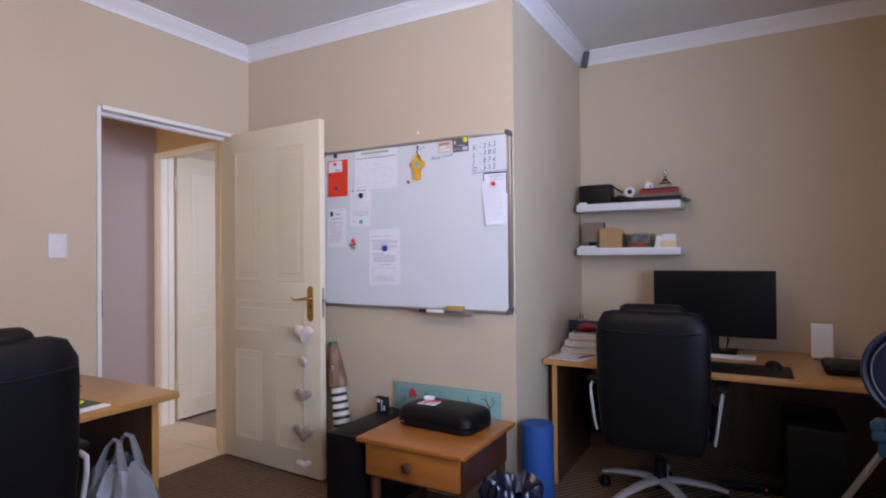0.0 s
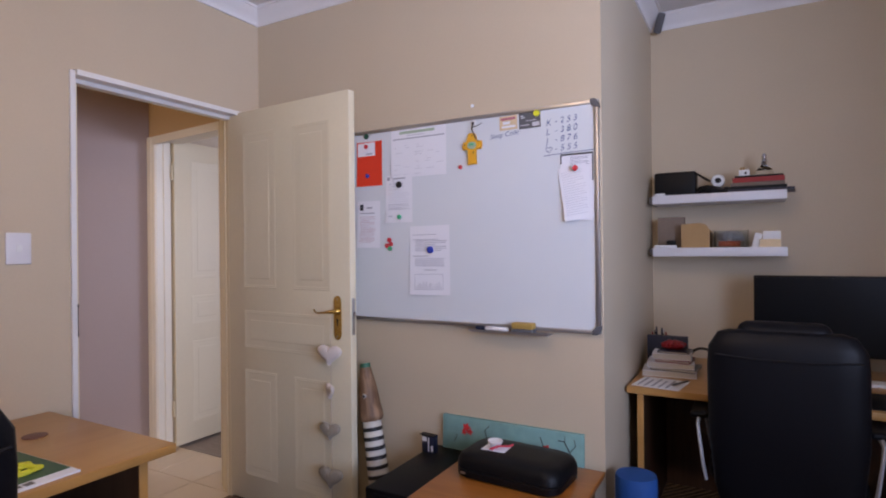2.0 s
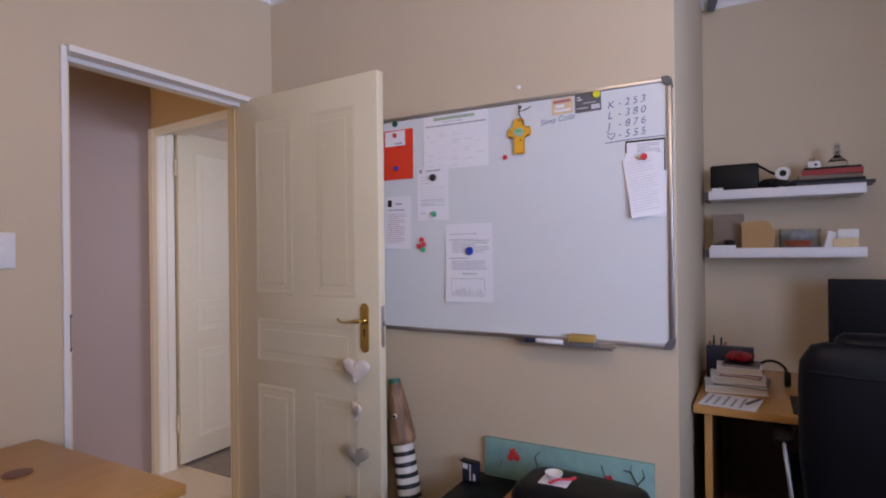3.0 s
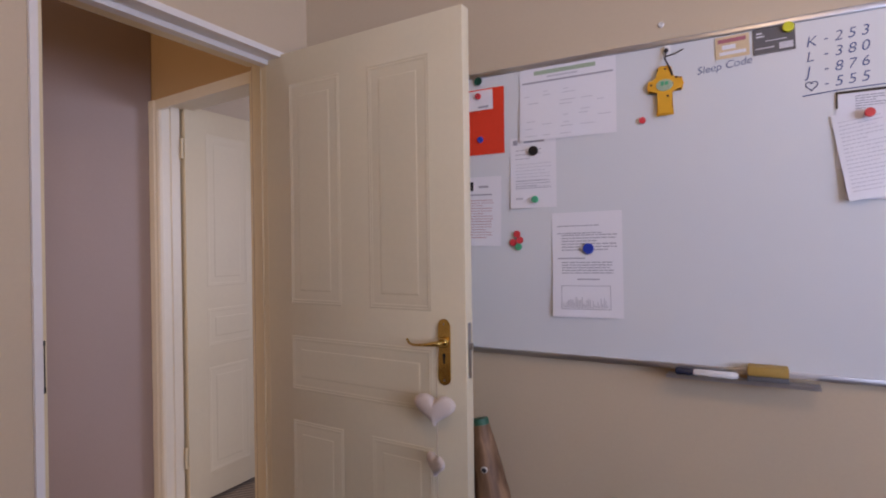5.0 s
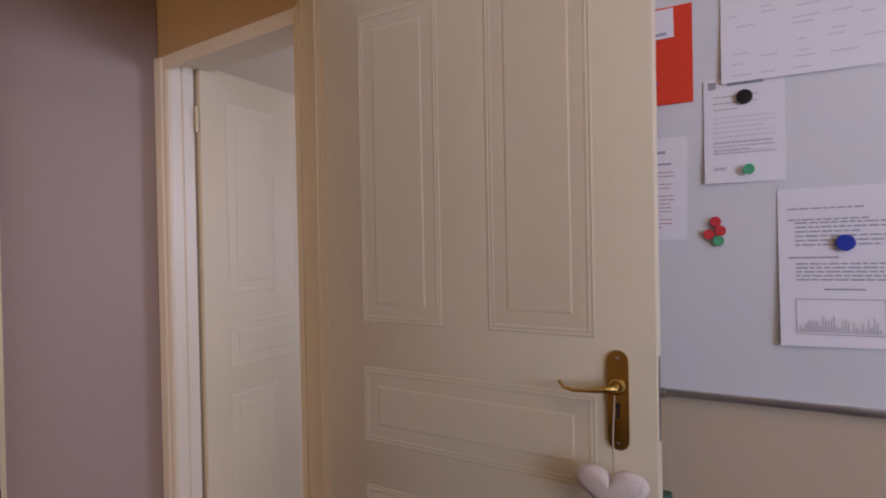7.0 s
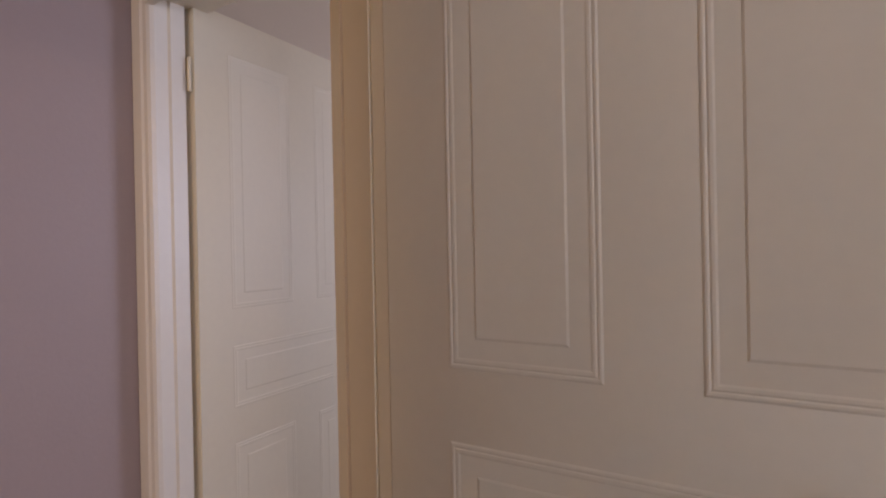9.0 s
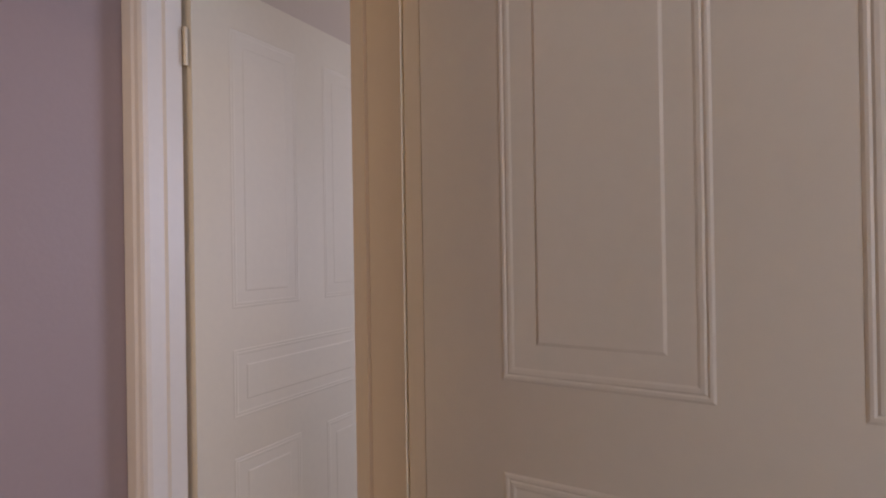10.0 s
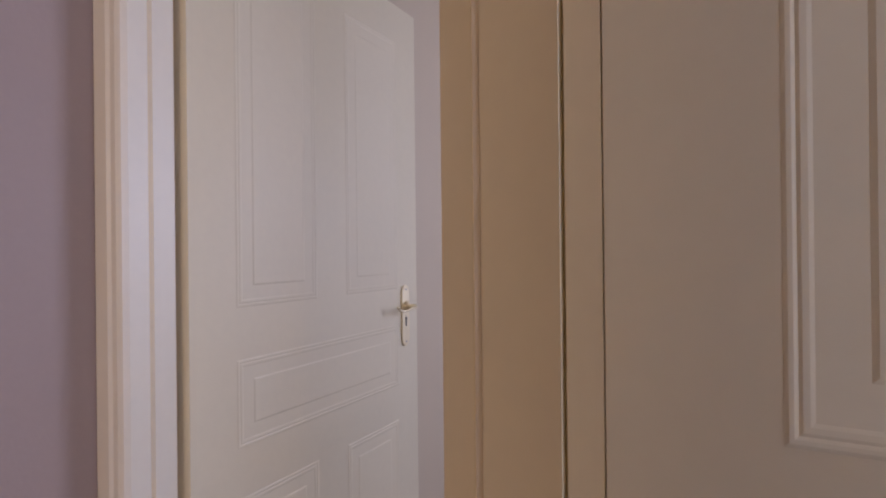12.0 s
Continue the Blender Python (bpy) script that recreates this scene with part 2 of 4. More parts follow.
def lathe(points, n=24, axis="Z", at=(0, 0, 0), bm=None):
    """A turned shape from (radius, height) pairs."""
    bm = bm or bmesh.new()
    rings = []
    for r, h in points:
        ring = []
        for k in range(n):
            a = 2 * math.pi * k / n
            p = (r * math.cos(a), r * math.sin(a), h)
            p = {"Z": p, "Y": (p[0], p[2], p[1]), "X": (p[2], p[0], p[1])}[axis]
            ring.append(bm.verts.new(Vector(p) + Vector(at)))
        rings.append(ring)
    for a, b in zip(rings, rings[1:]):
        for k in range(n):
            bm.faces.new((a[k], a[(k + 1) % n], b[(k + 1) % n], b[k]))
    bm.faces.new(rings[0])
    bm.faces.new(rings[-1])
    return bm


def tube(points, radius, n=8, bm=None, flat=1.0):
    """A round or flattened bar along points; radius may be one number or one for each point."""
    bm = bm or bmesh.new()
    pts = [Vector(p) for p in points]
    rad = radius if isinstance(radius, (list, tuple)) else [radius] * len(pts)
    rings = []
    side = None
    for i, p in enumerate(pts):
        d = (pts[min(i + 1, len(pts) - 1)] - pts[max(i - 1, 0)]).normalized()
        if side is None:
            side = d.cross(Vector((0, 0, 1)) if abs(d.z) < 0.9 else Vector((1, 0, 0))).normalized()
        side = (side - d * side.dot(d)).normalized()
        up = d.cross(side)
        rings.append([bm.verts.new(p + rad[i] * (math.cos(2 * math.pi * k / n) * side + flat * math.sin(2 * math.pi * k / n) * up)) for k in range(n)])
    for a, b in zip(rings, rings[1:]):
        for k in range(n):
            bm.faces.new((a[k], a[(k + 1) % n], b[(k + 1) % n], b[k]))
    bm.faces.new(rings[0])
    bm.faces.new(rings[-1])
    return bm


def prism(outline, y0, y1, r=0.0, bm=None):
    """A flat shape in the xz plane, given depth from y0 to y1."""
    bm = bm or bmesh.new()
    a = [bm.verts.new((x, y0, z)) for x, z in outline]
    b = [bm.verts.new((x, y1, z)) for x, z in outline]
    n = len(a)
    f = [bm.faces.new(a), bm.faces.new(b)]
    for k in range(n):
        bm.faces.new((a[k], a[(k + 1) % n], b[(k + 1) % n], b[k]))
    if r:
        bmesh.ops.bevel(bm, geom=list({e for face in f for e in face.edges}), offset=r, segments=2, affect="EDGES")
    return bm


def sweep(outline, profile):
    """A moulding run round a closed inner outline; profile is (distance into the room, height)."""
    bm = bmesh.new()
    n = len(outline)
    pts = [Vector(p) for p in outline]
    rings = []
    for i in range(n):
        d0, d1 = (pts[i] - pts[i - 1]).normalized(), (pts[(i + 1) % n] - pts[i]).normalized()
        n0, n1 = Vector((d0.y, -d0.x)), Vector((d1.y, -d1.x))
        m = (n0 + n1) / (1 + n0.dot(n1))
        rings.append([bm.verts.new((pts[i].x + m.x * d, pts[i].y + m.y * d, z)) for d, z in profile])
    for i in range(n):
        a, b = rings[i], rings[(i + 1) % n]
        for k in range(len(profile) - 1):
            bm.faces.new((a[k], a[k + 1], b[k + 1], b[k]))
    return bm


def structure(name, bm, material, label, smooth=False):
    return tagged(part(name, bm, material, smooth=smooth), label, kind="structure")


def many(boxes):
    bm = bmesh.new()
    for b in boxes:
        box(*b, bm=bm)
    return bm


# ---------- the setting ----------
CEIL = 2.60
EAST, SOUTH, NOOK = 4.4, -3.9, 3.62
structure("floor", box(-0.085, SOUTH, -0.1, EAST, 1.2, 0), M_CARPET, "brown ribbed carpet over the office floor")
structure("ceiling", box(-0.2, SOUTH - 0.2, CEIL, EAST + 0.2, 1.4, CEIL + 0.12), M_CEIL, "white painted flat ceiling")
structure("wall_west", many([(-0.2, SOUTH, 0, 0, -0.955, CEIL), (-0.2, -0.955, 2.042, -0.003, -0.10, CEIL), (-0.003, -0.955, 2.031, 0, -0.10, CEIL), (-0.2, -0.10, 0, 0, 0.19, CEIL)]), M_WALL,
          "beige painted wall with a door opening")
structure("wall_north", box(0, 0, 0, 1.857, 0.15, CEIL), M_WALL, "beige painted wall behind the whiteboard")
structure("wall_alcove_side", box(1.707, 0.15, 0, 1.857, 1.35, CEIL), M_WALL, "beige painted side wall of the desk alcove")
structure("wall_alcove_back", box(1.857, 1.2, 0, NOOK, 1.35, CEIL), M_WALL, "beige painted wall behind the desk")
# never in view; runs out to y -0.85 to keep window light off the alcove
structure("wall_alcove_east", many([(NOOK, -0.85, 0, NOOK + 0.15, 1.35, CEIL), (NOOK + 0.15, -0.85, 0, EAST, -0.70, CEIL)]), M_WALL, "unseen beige wall closing the alcove, placed to block window light")
structure("wall_east", many([(EAST, SOUTH, 0, EAST + 0.2, -0.70, 0.95), (EAST, SOUTH, 2.21, EAST + 0.2, -0.70, CEIL), (EAST, SOUTH, 0.95, EAST + 0.2, -3.41, 2.21),
                             (EAST, -1.19, 0.95, EAST + 0.2, -0.70, 2.21)]), M_WALL, "beige painted wall with the office window")
structure("wall_south", box(-0.2, SOUTH - 0.2, 0, EAST + 0.2, SOUTH, CEIL), M_WALL, "beige painted rear wall")
room = [(0, SOUTH), (0, 0), (1.857, 0), (1.857, 1.2), (NOOK, 1.2), (NOOK, -0.85), (EAST, -0.85), (EAST, SOUTH)]
structure("cornice", sweep(room, [(0.0, 2.522), (0.010, 2.522), (0.013, 2.534), (0.020, 2.545), (0.036, 2.558), (0.050, 2.574), (0.058, 2.580), (0.062, 2.590), (0.074, 2.590), (0.074, CEIL)]),
          M_CORN, "white coved plaster cornice", smooth=True)

# office window, in the east wall
win = tagged(part("window_1", many([(4.41, -3.41, 0.95, 4.47, -3.36, 2.21), (4.41, -1.24, 0.95, 4.47, -1.19, 2.21), (4.41, -3.36, 0.95, 4.47, -1.24, 1.00),
                                    (4.41, -3.36, 2.16, 4.47, -1.24, 2.21)]), M_WHITEFRAME, smooth=False), "white framed office window", kind="structure")

lamp = thing("ceiling_lamp", "round frosted ceiling lamp, lit", "lamp", pose(1.95, -1.80, 2.60))
part("base", lathe([(0.07, -0.0002), (0.07, -0.03), (0.05, -0.04), (0.02, -0.05), (0.02, -0.10)], 24), M_WHITEPL, lamp)
M_LIT = mat("lit_frosted_bulb", (0.9, 0.85, 0.75), 0.5)
M_LIT.node_tree.nodes["Principled BSDF"].inputs["Emission Color"].default_value = (1, 0.80, 0.58, 1)
M_LIT.node_tree.nodes["Principled BSDF"].inputs["Emission Strength"].default_value = 6
part("bulb", lathe([(0.014, -0.1002), (0.018, -0.112), (0.030, -0.128), (0.030, -0.133)], 20), M_LIT, lamp)

# hall
structure("hall_floor", box(-1.06, -3.0, -0.1, -0.085, 0.20, -0.006), M_GROUT, "grouted bed of the hall tiles")
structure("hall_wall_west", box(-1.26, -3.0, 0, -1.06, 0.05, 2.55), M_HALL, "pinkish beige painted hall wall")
# out of view; the opening is made only for the fill lamp
structure("hall_wall_south", many([(-1.26, -3.2, 0, -0.2, -3.0, 1.03), (-1.26, -3.2, 2.07, -0.2, -3.0, 2.55), (-1.26, -3.2, 1.03, -0.96, -3.0, 2.07), (-0.32, -3.2, 1.03, -0.2, -3.0, 2.07)]), M_HALL, "unseen pinkish beige hall end wall with an opening for the fill lamp")
SKEW = pose(-1.02, 0.04, 0, 0, 0, -5.5) @ pose(1.02, -0.04, 0)  # the hall's end wall stands a little out of square
structure("hall_wall_north", many([(-1.26, 0.05, 0, -0.995, 0.19, 2.55), (-0.995, 0.051, 2.030, -0.21, 0.19, 2.55)]), M_OCHRE, "ochre hall wall over a doorway").matrix_world = SKEW
structure("hall_ceiling", box(-1.26, -3.2, 2.55, -0.2, 0.19, 2.6), M_CEIL, "hall ceiling")

# far room beyond the hall
structure("far_floor", box(-1.26, 0.20, -0.1, 1.707, 3.0, 0.0), M_CARPET2, "grey brown ribbed carpet in the far room")
structure("far_wall_west", box(-1.26, 0.19, 0, -1.10, 3.0, 2.55), M_WALL, "pale painted wall of the far room")
structure("far_wall_north", box(-1.26, 3.0, 0, 1.857, 3.2, 2.55), M_FARWALL, "pale painted rear wall of the far room")
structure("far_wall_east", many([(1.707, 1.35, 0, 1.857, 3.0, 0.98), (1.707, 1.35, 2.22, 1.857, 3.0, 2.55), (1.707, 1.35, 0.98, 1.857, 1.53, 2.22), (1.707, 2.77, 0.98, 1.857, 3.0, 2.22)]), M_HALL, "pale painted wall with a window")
structure("far_ceiling", box(-1.26, 0.19, 2.55, 1.707, 3.2, 2.6), M_WALL, "far room ceiling")


def two_tone(ob, back=-0.02):
    """White enamel on the faces of the frame that show on the office side."""
    ob.data.materials.append(M_WHITEFRAME)
    for p in ob.data.polygons:
        p.material_index = 1 if p.center.x > back else 0


def door_frame(name, label, label_material):
    """Pressed steel frame of the office door, rebated, round the opening y -0.955 to -0.10."""
    f = thing(name, label, "door frame", kind="structure")
    hinge = [(-0.258, -0.058), (-0.258, -0.030), (-0.2025, -0.030), (-0.2025, -0.098), (0.003, -0.098), (0.003, -0.085), (0.014, -0.085), (0.014, -0.104), (-0.010, -0.107),
             (-0.0665, -0.107), (-0.0668, -0.150), (-0.098, -0.142), (-0.0985, -0.134), (-0.1020, -0.134), (-0.1025, -0.1435), (-0.190, -0.104), (-0.194, -0.098)]
    latch = [(x, -1.055 - y) for x, y in hinge]
    for prof, nm, top in ((hinge, "jamb", 2.022), (latch, "jamb", 2.022)):
        bm = bmesh.new()
        a = [bm.verts.new((x, y, 0)) for x, y in prof]
        b = [bm.verts.new((x, y, top)) for x, y in prof]
        for k in range(len(a)):
            bm.faces.new((a[k], a[(k + 1) % len(a)], b[(k + 1) % len(a)], b[k]))
        bm.faces.new(a), bm.faces.new(b)
        two_tone(part(nm, bm, label_material, f, smooth=False))
    head = [(-0.204, 2.022), (-0.204, 2.042), (-0.002, 2.042), (-0.002, 2.030), (0.014, 2.030), (0.014, 2.008), (-0.008, 2.010), (-0.052, 2.010), (-0.055, 1.993), (-0.092, 1.993), (-0.098, 2.022)]
    bm = bmesh.new()
    a = [bm.verts.new((x, -0.944, z)) for x, z in head]
    b = [bm.verts.new((x, -0.1095, z)) for x, z in head]
    for k in range(len(a)):
        bm.faces.new((a[k], a[(k + 1) % len(a)], b[(k + 1) % len(a)], b[k]))
    bm.faces.new(a), bm.faces.new(b)
    two_tone(part("head", bm, label_material, f, smooth=False), -0.095)
    # strike plate in the latch jamb
    sp = part("strike_plate", box(-0.055, -0.9455, 0.965, -0.008, -0.9425, 1.085), M_STEEL, f, "dark steel strike plate")
    part("strike_hole", box(-0.042, -0.9425, 0.985, -0.020, -0.9415, 1.015), M_HOLE, sp)
    part("strike_hole", box(-0.042, -0.9425, 1.035, -0.020, -0.9415, 1.068), M_HOLE, sp)
    part("strike_lip", many([(0.0141, -0.9515, 0.962, 0.0158, -0.9470, 0.975), (0.0141, -0.9505, 0.975, 0.0156, -0.9480, 1.078), (0.0141, -0.9515, 1.078, 0.0158, -0.9470, 1.090)]), M_HOLE, f, "dark chipped lip of the strike plate", smooth=False)
    return f


door_frame("door_frame", "cream enamelled pressed steel door frame", M_FRAME)
hf = thing("hall_door_frame", "cream enamelled steel frame of the hall doorway", "door frame", kind="structure")


def hall_jamb():
    prof = [(-1.058, 0.047), (-1.058, 0.034), (-1.050, 0.028), (-1.012, 0.027), (-1.004, 0.031), (-0.990, 0.031), (-0.980, 0.036), (-0.974, 0.046), (-0.973, 0.085), (-0.966, 0.090), (-0.964, 0.134), (-1.035, 0.134), (-1.035, 0.205), (-1.058, 0.205)]
    bm = bmesh.new()
    a = [bm.verts.new((x, y, 0)) for x, y in prof]
    b = [bm.verts.new((x, y, 2.035)) for x, y in prof]
    for k in range(len(a)):
        bm.faces.new((a[k], a[(k + 1) % len(a)], b[(k + 1) % len(a)], b[k]))
    bm.faces.new(a), bm.faces.new(b)
    return bm


part("jamb", hall_jamb(), M_FRAME_LIT, hf, smooth=False)
part("head", many([(-0.985, 0.030, 1.987, -0.214, 0.050, 2.035), (-0.994, 0.050, 2.012, -0.214, 0.205, 2.035)]), M_FRAME_LIT, hf, smooth=False, at=SKEW)
for hz in (0.22, 1.765):
    part("hinge", lathe([(0.006, hz), (0.006, hz + 0.10)], 12, "Z", (-0.955, 0.139, 0)), M_FRAME, hf)

# ---------- doors ----------


def panel_bm(w, h):
    """A moulded door panel: two fine beads round a raised field."""
    bm = bmesh.new()
    prof = [(0, 0), (0.003, 0.0010), (0.006, 0.0011), (0.0085, 0.0003), (0.011, 0.0011), (0.015, 0.0010), (0.018, 0.0003), (0.047, 0.0004), (0.051, 0.0016)]
    rings = [[bm.verts.new((d, -hh, d)), bm.verts.new((w - d, -hh, d)), bm.verts.new((w - d, -hh, h - d)), bm.verts.new((d, -hh, h - d))] for d, hh in prof]
    for a, b in zip(rings, rings[1:]):
        for k in range(4):
            bm.faces.new((a[k], a[(k + 1) % 4], b[(k + 1) % 4], b[k]))
    bm.faces.new(rings[-1])
    return bm


def lever_plate(parent, u, z, brass, toward):
    """Back plate with lever, keyhole and screws, on the face at y=0 of the leaf."""
    s = 0.021
    o = []
    for k in range(13):
        a = math.pi * k / 12
        o.append((u + s * math.cos(a), z + 0.079 + s * math.sin(a)))
    for k in range(13):
        a = math.pi + math.pi * k / 12
        o.append((u + s * math.cos(a), z - 0.079 + s * math.sin(a)))
    plate = part("back_plate", prism(o, -0.006, -0.0008, 0.002), brass, parent, "aged brass back plate with rounded ends")
    zz = z + 0.030
    pts = [(u, -0.006, zz), (u, -0.040, zz), (u + toward * 0.012, -0.050, zz), (u + toward * 0.045, -0.050, zz - 0.005), (u + toward * 0.078, -0.049, zz - 0.008), (u + toward * 0.098, -0.047, zz - 0.004), (u + toward * 0.108, -0.045, zz + 0.008)]
    part("lever", tube(pts, [0.008, 0.008, 0.007, 0.0044, 0.0038, 0.0036, 0.0038], 12), brass, plate)
    part("rose", lathe([(0.017, -0.006), (0.017, -0.012), (0.012, -0.018)], 20, "Y", (u, 0, zz)), brass, plate)
    part("keyhole", prism([(u - 0.003, z - 0.035), (u + 0.003, z - 0.035), (u + 0.0035, z - 0.015), (u + 0.006, z - 0.010), (u, z - 0.002), (u - 0.006, z - 0.010), (u - 0.0035, z - 0.015)], -0.0068, -0.0058), M_HOLE, plate)
    for dz in (0.085, -0.085):
        part("screw", lathe([(0.0035, -0.0062), (0.003, -0.0075)], 10, "Y", (u, 0, z + dz)), M_STEEL, plate)
    return plate


def door_leaf(name, label, at, width, height):
    leaf = thing(name, label, "door", at, kind="structure")
    part("leaf", box(0, 0, 0, width, 0.04, height, 0.002, 2), M_DOOR, leaf, smooth=True)
    m, g = 0.118, 0.122
    pw = (width - 2 * m - g) / 2
    for u, z0, w, h in ((m, 1.095, pw, 0.795), (m + pw + g, 1.095, pw, 0.795), (m, 0.785, 2 * pw + g, 0.195), (m, 0.13, pw, 0.545), (m + pw + g, 0.13, pw, 0.545)):
        ob = part("moulded_panel", panel_bm(w, h), M_DOOR, leaf, smooth=False)
        ob.location = (u, -0.0002, z0)
    return leaf


ANG = -2.9
door = door_leaf("door_1", "open cream panelled door with brass lever handle", pose(-0.066, -0.151, 0.012, 0, 0, ANG), 0.846, 2.008)
lever_plate(door, 0.772, 0.975, M_BRASS, -1)
lock = part("lock_plate", box(0.8455, 0.011, 0.90, 0.8475, 0.029, 1.065), M_STEEL, door, "grey steel mortice lock plate")
part("latch_bolt", box(0.847, 0.015, 0.985, 0.857, 0.026, 1.005, 0.002), M_STEEL, lock)
part("hinge", many([(-0.006, 0.006, 1.74, 0.0, 0.03, 1.84), (-0.006, 0.006, 0.22, 0.0, 0.03, 0.32)]), M_STEEL, door, smooth=False)

door2 = door_leaf("door_2", "cream panelled hall door standing open on its hinges", pose(-0.946, 0.150, 0.022, 0, 0, 90), 0.886, 2.008)
lever_plate(door2, 0.806, 1.005, M_BRASS_SHINE, -1)

# ---------- whiteboard and what hangs on it ----------
BX0, BX1, BZ0, BZ1, BY = 0.648, 1.850, 0.962, 1.864, -0.020
wb = thing("whiteboard", "large wall-hung whiteboard with aluminium frame and grey corners", "whiteboard", pose(0, 0, 0))
part("board", box(BX0 + 0.012, BY, BZ0 + 0.012, BX1 - 0.012, -0.003, BZ1 - 0.012), M_BOARD, wb, smooth=False)
for b in ((BX0, BZ0, BX1, BZ0 + 0.016), (BX0, BZ1 - 0.016, BX1, BZ1), (BX0, BZ0 + 0.016, BX0 + 0.016, BZ1 - 0.016), (BX1 - 0.016, BZ0 + 0.016, BX1, BZ1 - 0.016)):
    part("frame_rail", box(b[0], -0.027, b[1], b[2], -0.002, b[3], 0.003), M_ALU, wb)
for cx, cz, sx, sz in ((BX0, BZ0, 1, 1), (BX1, BZ0, -1, 1), (BX0, BZ1, 1, -1), (BX1, BZ1, -1, -1)):
    o = [(0, 0.012), (0.004, 0.003), (0.012, -0.003), (0.031, -0.003), (0.031, 0.013), (0.013, 0.031), (-0.003, 0.031)]
    part("corner_cap", prism([(cx + sx * x, cz + sz * z) for x, z in o], -0.030, -0.001, 0.002), M_GREYPL, wb, "grey plastic corner cap")
tray = part("pen_tray", many([(1.315, -0.078, 0.949, 1.66, -0.0275, 0.954), (1.315, -0.081, 0.949, 1.66, -0.078, 0.958)]), M_ALU, wb, smooth=False)


def text_bm(body, size):
    cu = bpy.data.curves.new("text", "FONT")
    cu.body, cu.size, cu.shear, cu.offset = body, size, 0.22, -0.006 * size
    ob = bpy.data.objects.new("text", cu)
    scene.collection.objects.link(ob)
    me = bpy.data.meshes.new_from_object(ob.evaluated_get(bpy.context.evaluated_depsgraph_get()))
    bpy.data.objects.remove(ob)
    bm = bmesh.new()
    bm.from_mesh(me)
    return bm


def write(body, x, z, size, tilt, parent, ink=None, y=BY - 0.0008):
    return part("writing", text_bm(body, size), ink or M_INK, parent, smooth=False, at=pose(x, y, z, 90, 0, 0) @ pose(0, 0, 0, 0, 0, tilt))


write("Sleep Code", 1.395, 1.755, 0.028, 5, wb)
for row, (a, b) in enumerate((("K", "253"), ("L", "380"), ("J", "876"), ("", "555"))):
    z = 1.789 - 0.0365 * row
    if a:
        write(a, 1.640, z - 0.006, 0.036, 4, wb)
    write("-", 1.676, z, 0.034, 4, wb)
    for k, c in enumerate(b):
        write(c, 1.698 + 0.026 * k, z + 0.0015 * k, 0.035, 4, wb)
hp = []
for k in range(24):
    a = 2 * math.pi * k / 24
    hp.append((1.652 + 0.0008 * 16 * math.sin(a) ** 3, BY - 0.001, 1.688 + 0.0008 * (13 * math.cos(a) - 5 * math.cos(2 * a) - 2 * math.cos(3 * a) - math.cos(4 * a))))
part("drawn_heart", tube(hp + hp[:1], 0.0011, 5), M_INK, wb, "heart drawn in marker")
part("drawn_line", tube([(1.632, BY - 0.0008, 1.664), (1.70, BY - 0.0008, 1.669), (1.832, BY - 0.0008, 1.672)], 0.0013, 5), M_INK, wb, "ruled marker line")


def sheet_bm(w, h, curl, nx=6, nz=10):
    """A sheet hanging from its top edge; its lower edge and corners lift a little."""
    bm = bmesh.new()
    g = [[bm.verts.new((w * i / nx, -curl * (1 - j / nz) ** 2 * (0.55 + 0.45 * math.cos(3.1 * i / nx)), h * j / nz)) for i in range(nx + 1)] for j in range(nz + 1)]
    [bm.faces.new((g[j][i], g[j][i + 1], g[j + 1][i + 1], g[j + 1][i])) for j in range(nz) for i in range(nx)]
    return bm


def notice(label, x0, z0, x1, z1, tilt=0, curl=0.006, material=None, y=BY - 0.002, bars=(), category="paper", name="notice_sheet"):
    """A sheet with printed bars (u0, v0, u1, v1, ink), in fractions of its width and height."""
    w, h = x1 - x0, z1 - z0
    t = thing(name, label, category, pose(x0, y, z0, 0, tilt, 0), group="papers on the whiteboard")
    part("sheet", sheet_bm(w, h, curl), material or M_PAPER, t, smooth=True)
    inks = {}
    for u0, v0, u1, v1, ink in bars:
        inks.setdefault(ink.name, (ink, []))[1].append((u0, v0, u1, v1))
    for ink, rows in inks.values():
        bm = bmesh.new()
        for u0, v0, u1, v1 in rows:
            steps = 4
            lift = lambda u, v: -curl * (1 - v) ** 2 * (0.55 + 0.45 * math.cos(3.1 * u)) - 0.0012
            for k in range(steps):
                ua, ub = u0 + (u1 - u0) * k / steps, u0 + (u1 - u0) * (k + 1) / steps
                q = [bm.verts.new((u * w, lift(u, v), v * h)) for u, v in ((ua, v0), (ub, v0), (ub, v1), (ua, v1))]
                bm.faces.new(q)
        tagged(part("print", bm, ink, t, smooth=False), kind="stuff")
    return t


rng = random.Random(4)


def lines(v0, v1, n, u0, u1, ink, thick=0.008, gap=0.5):
    out = []
    for k in range(n):
        v = v1 - (v1 - v0) * k / max(1, n - 1)
        u = u0
        end = u1 - rng.random() * gap * (u1 - u0) * (1 if k % 3 == 2 else 0.15)
        while u < end:
            wl = min(end - u, 0.03 + rng.random() * 0.08)
            out.append((u, v - thick / 2, u + wl, v + thick / 2, ink))
            u += wl + 0.014
    return out


notice("red card hung on the whiteboard by magnets", 0.690, 1.600, 0.838, 1.812, 0, 0.004, M_RED, name="red_card", category="card")
notice("small white note pinned over the red card", 0.700, 1.742, 0.802, 1.806, -1, 0.002, y=BY - 0.006, bars=[(0.5, 0.10, 0.85, 0.20, M_PRINT)], name="note")
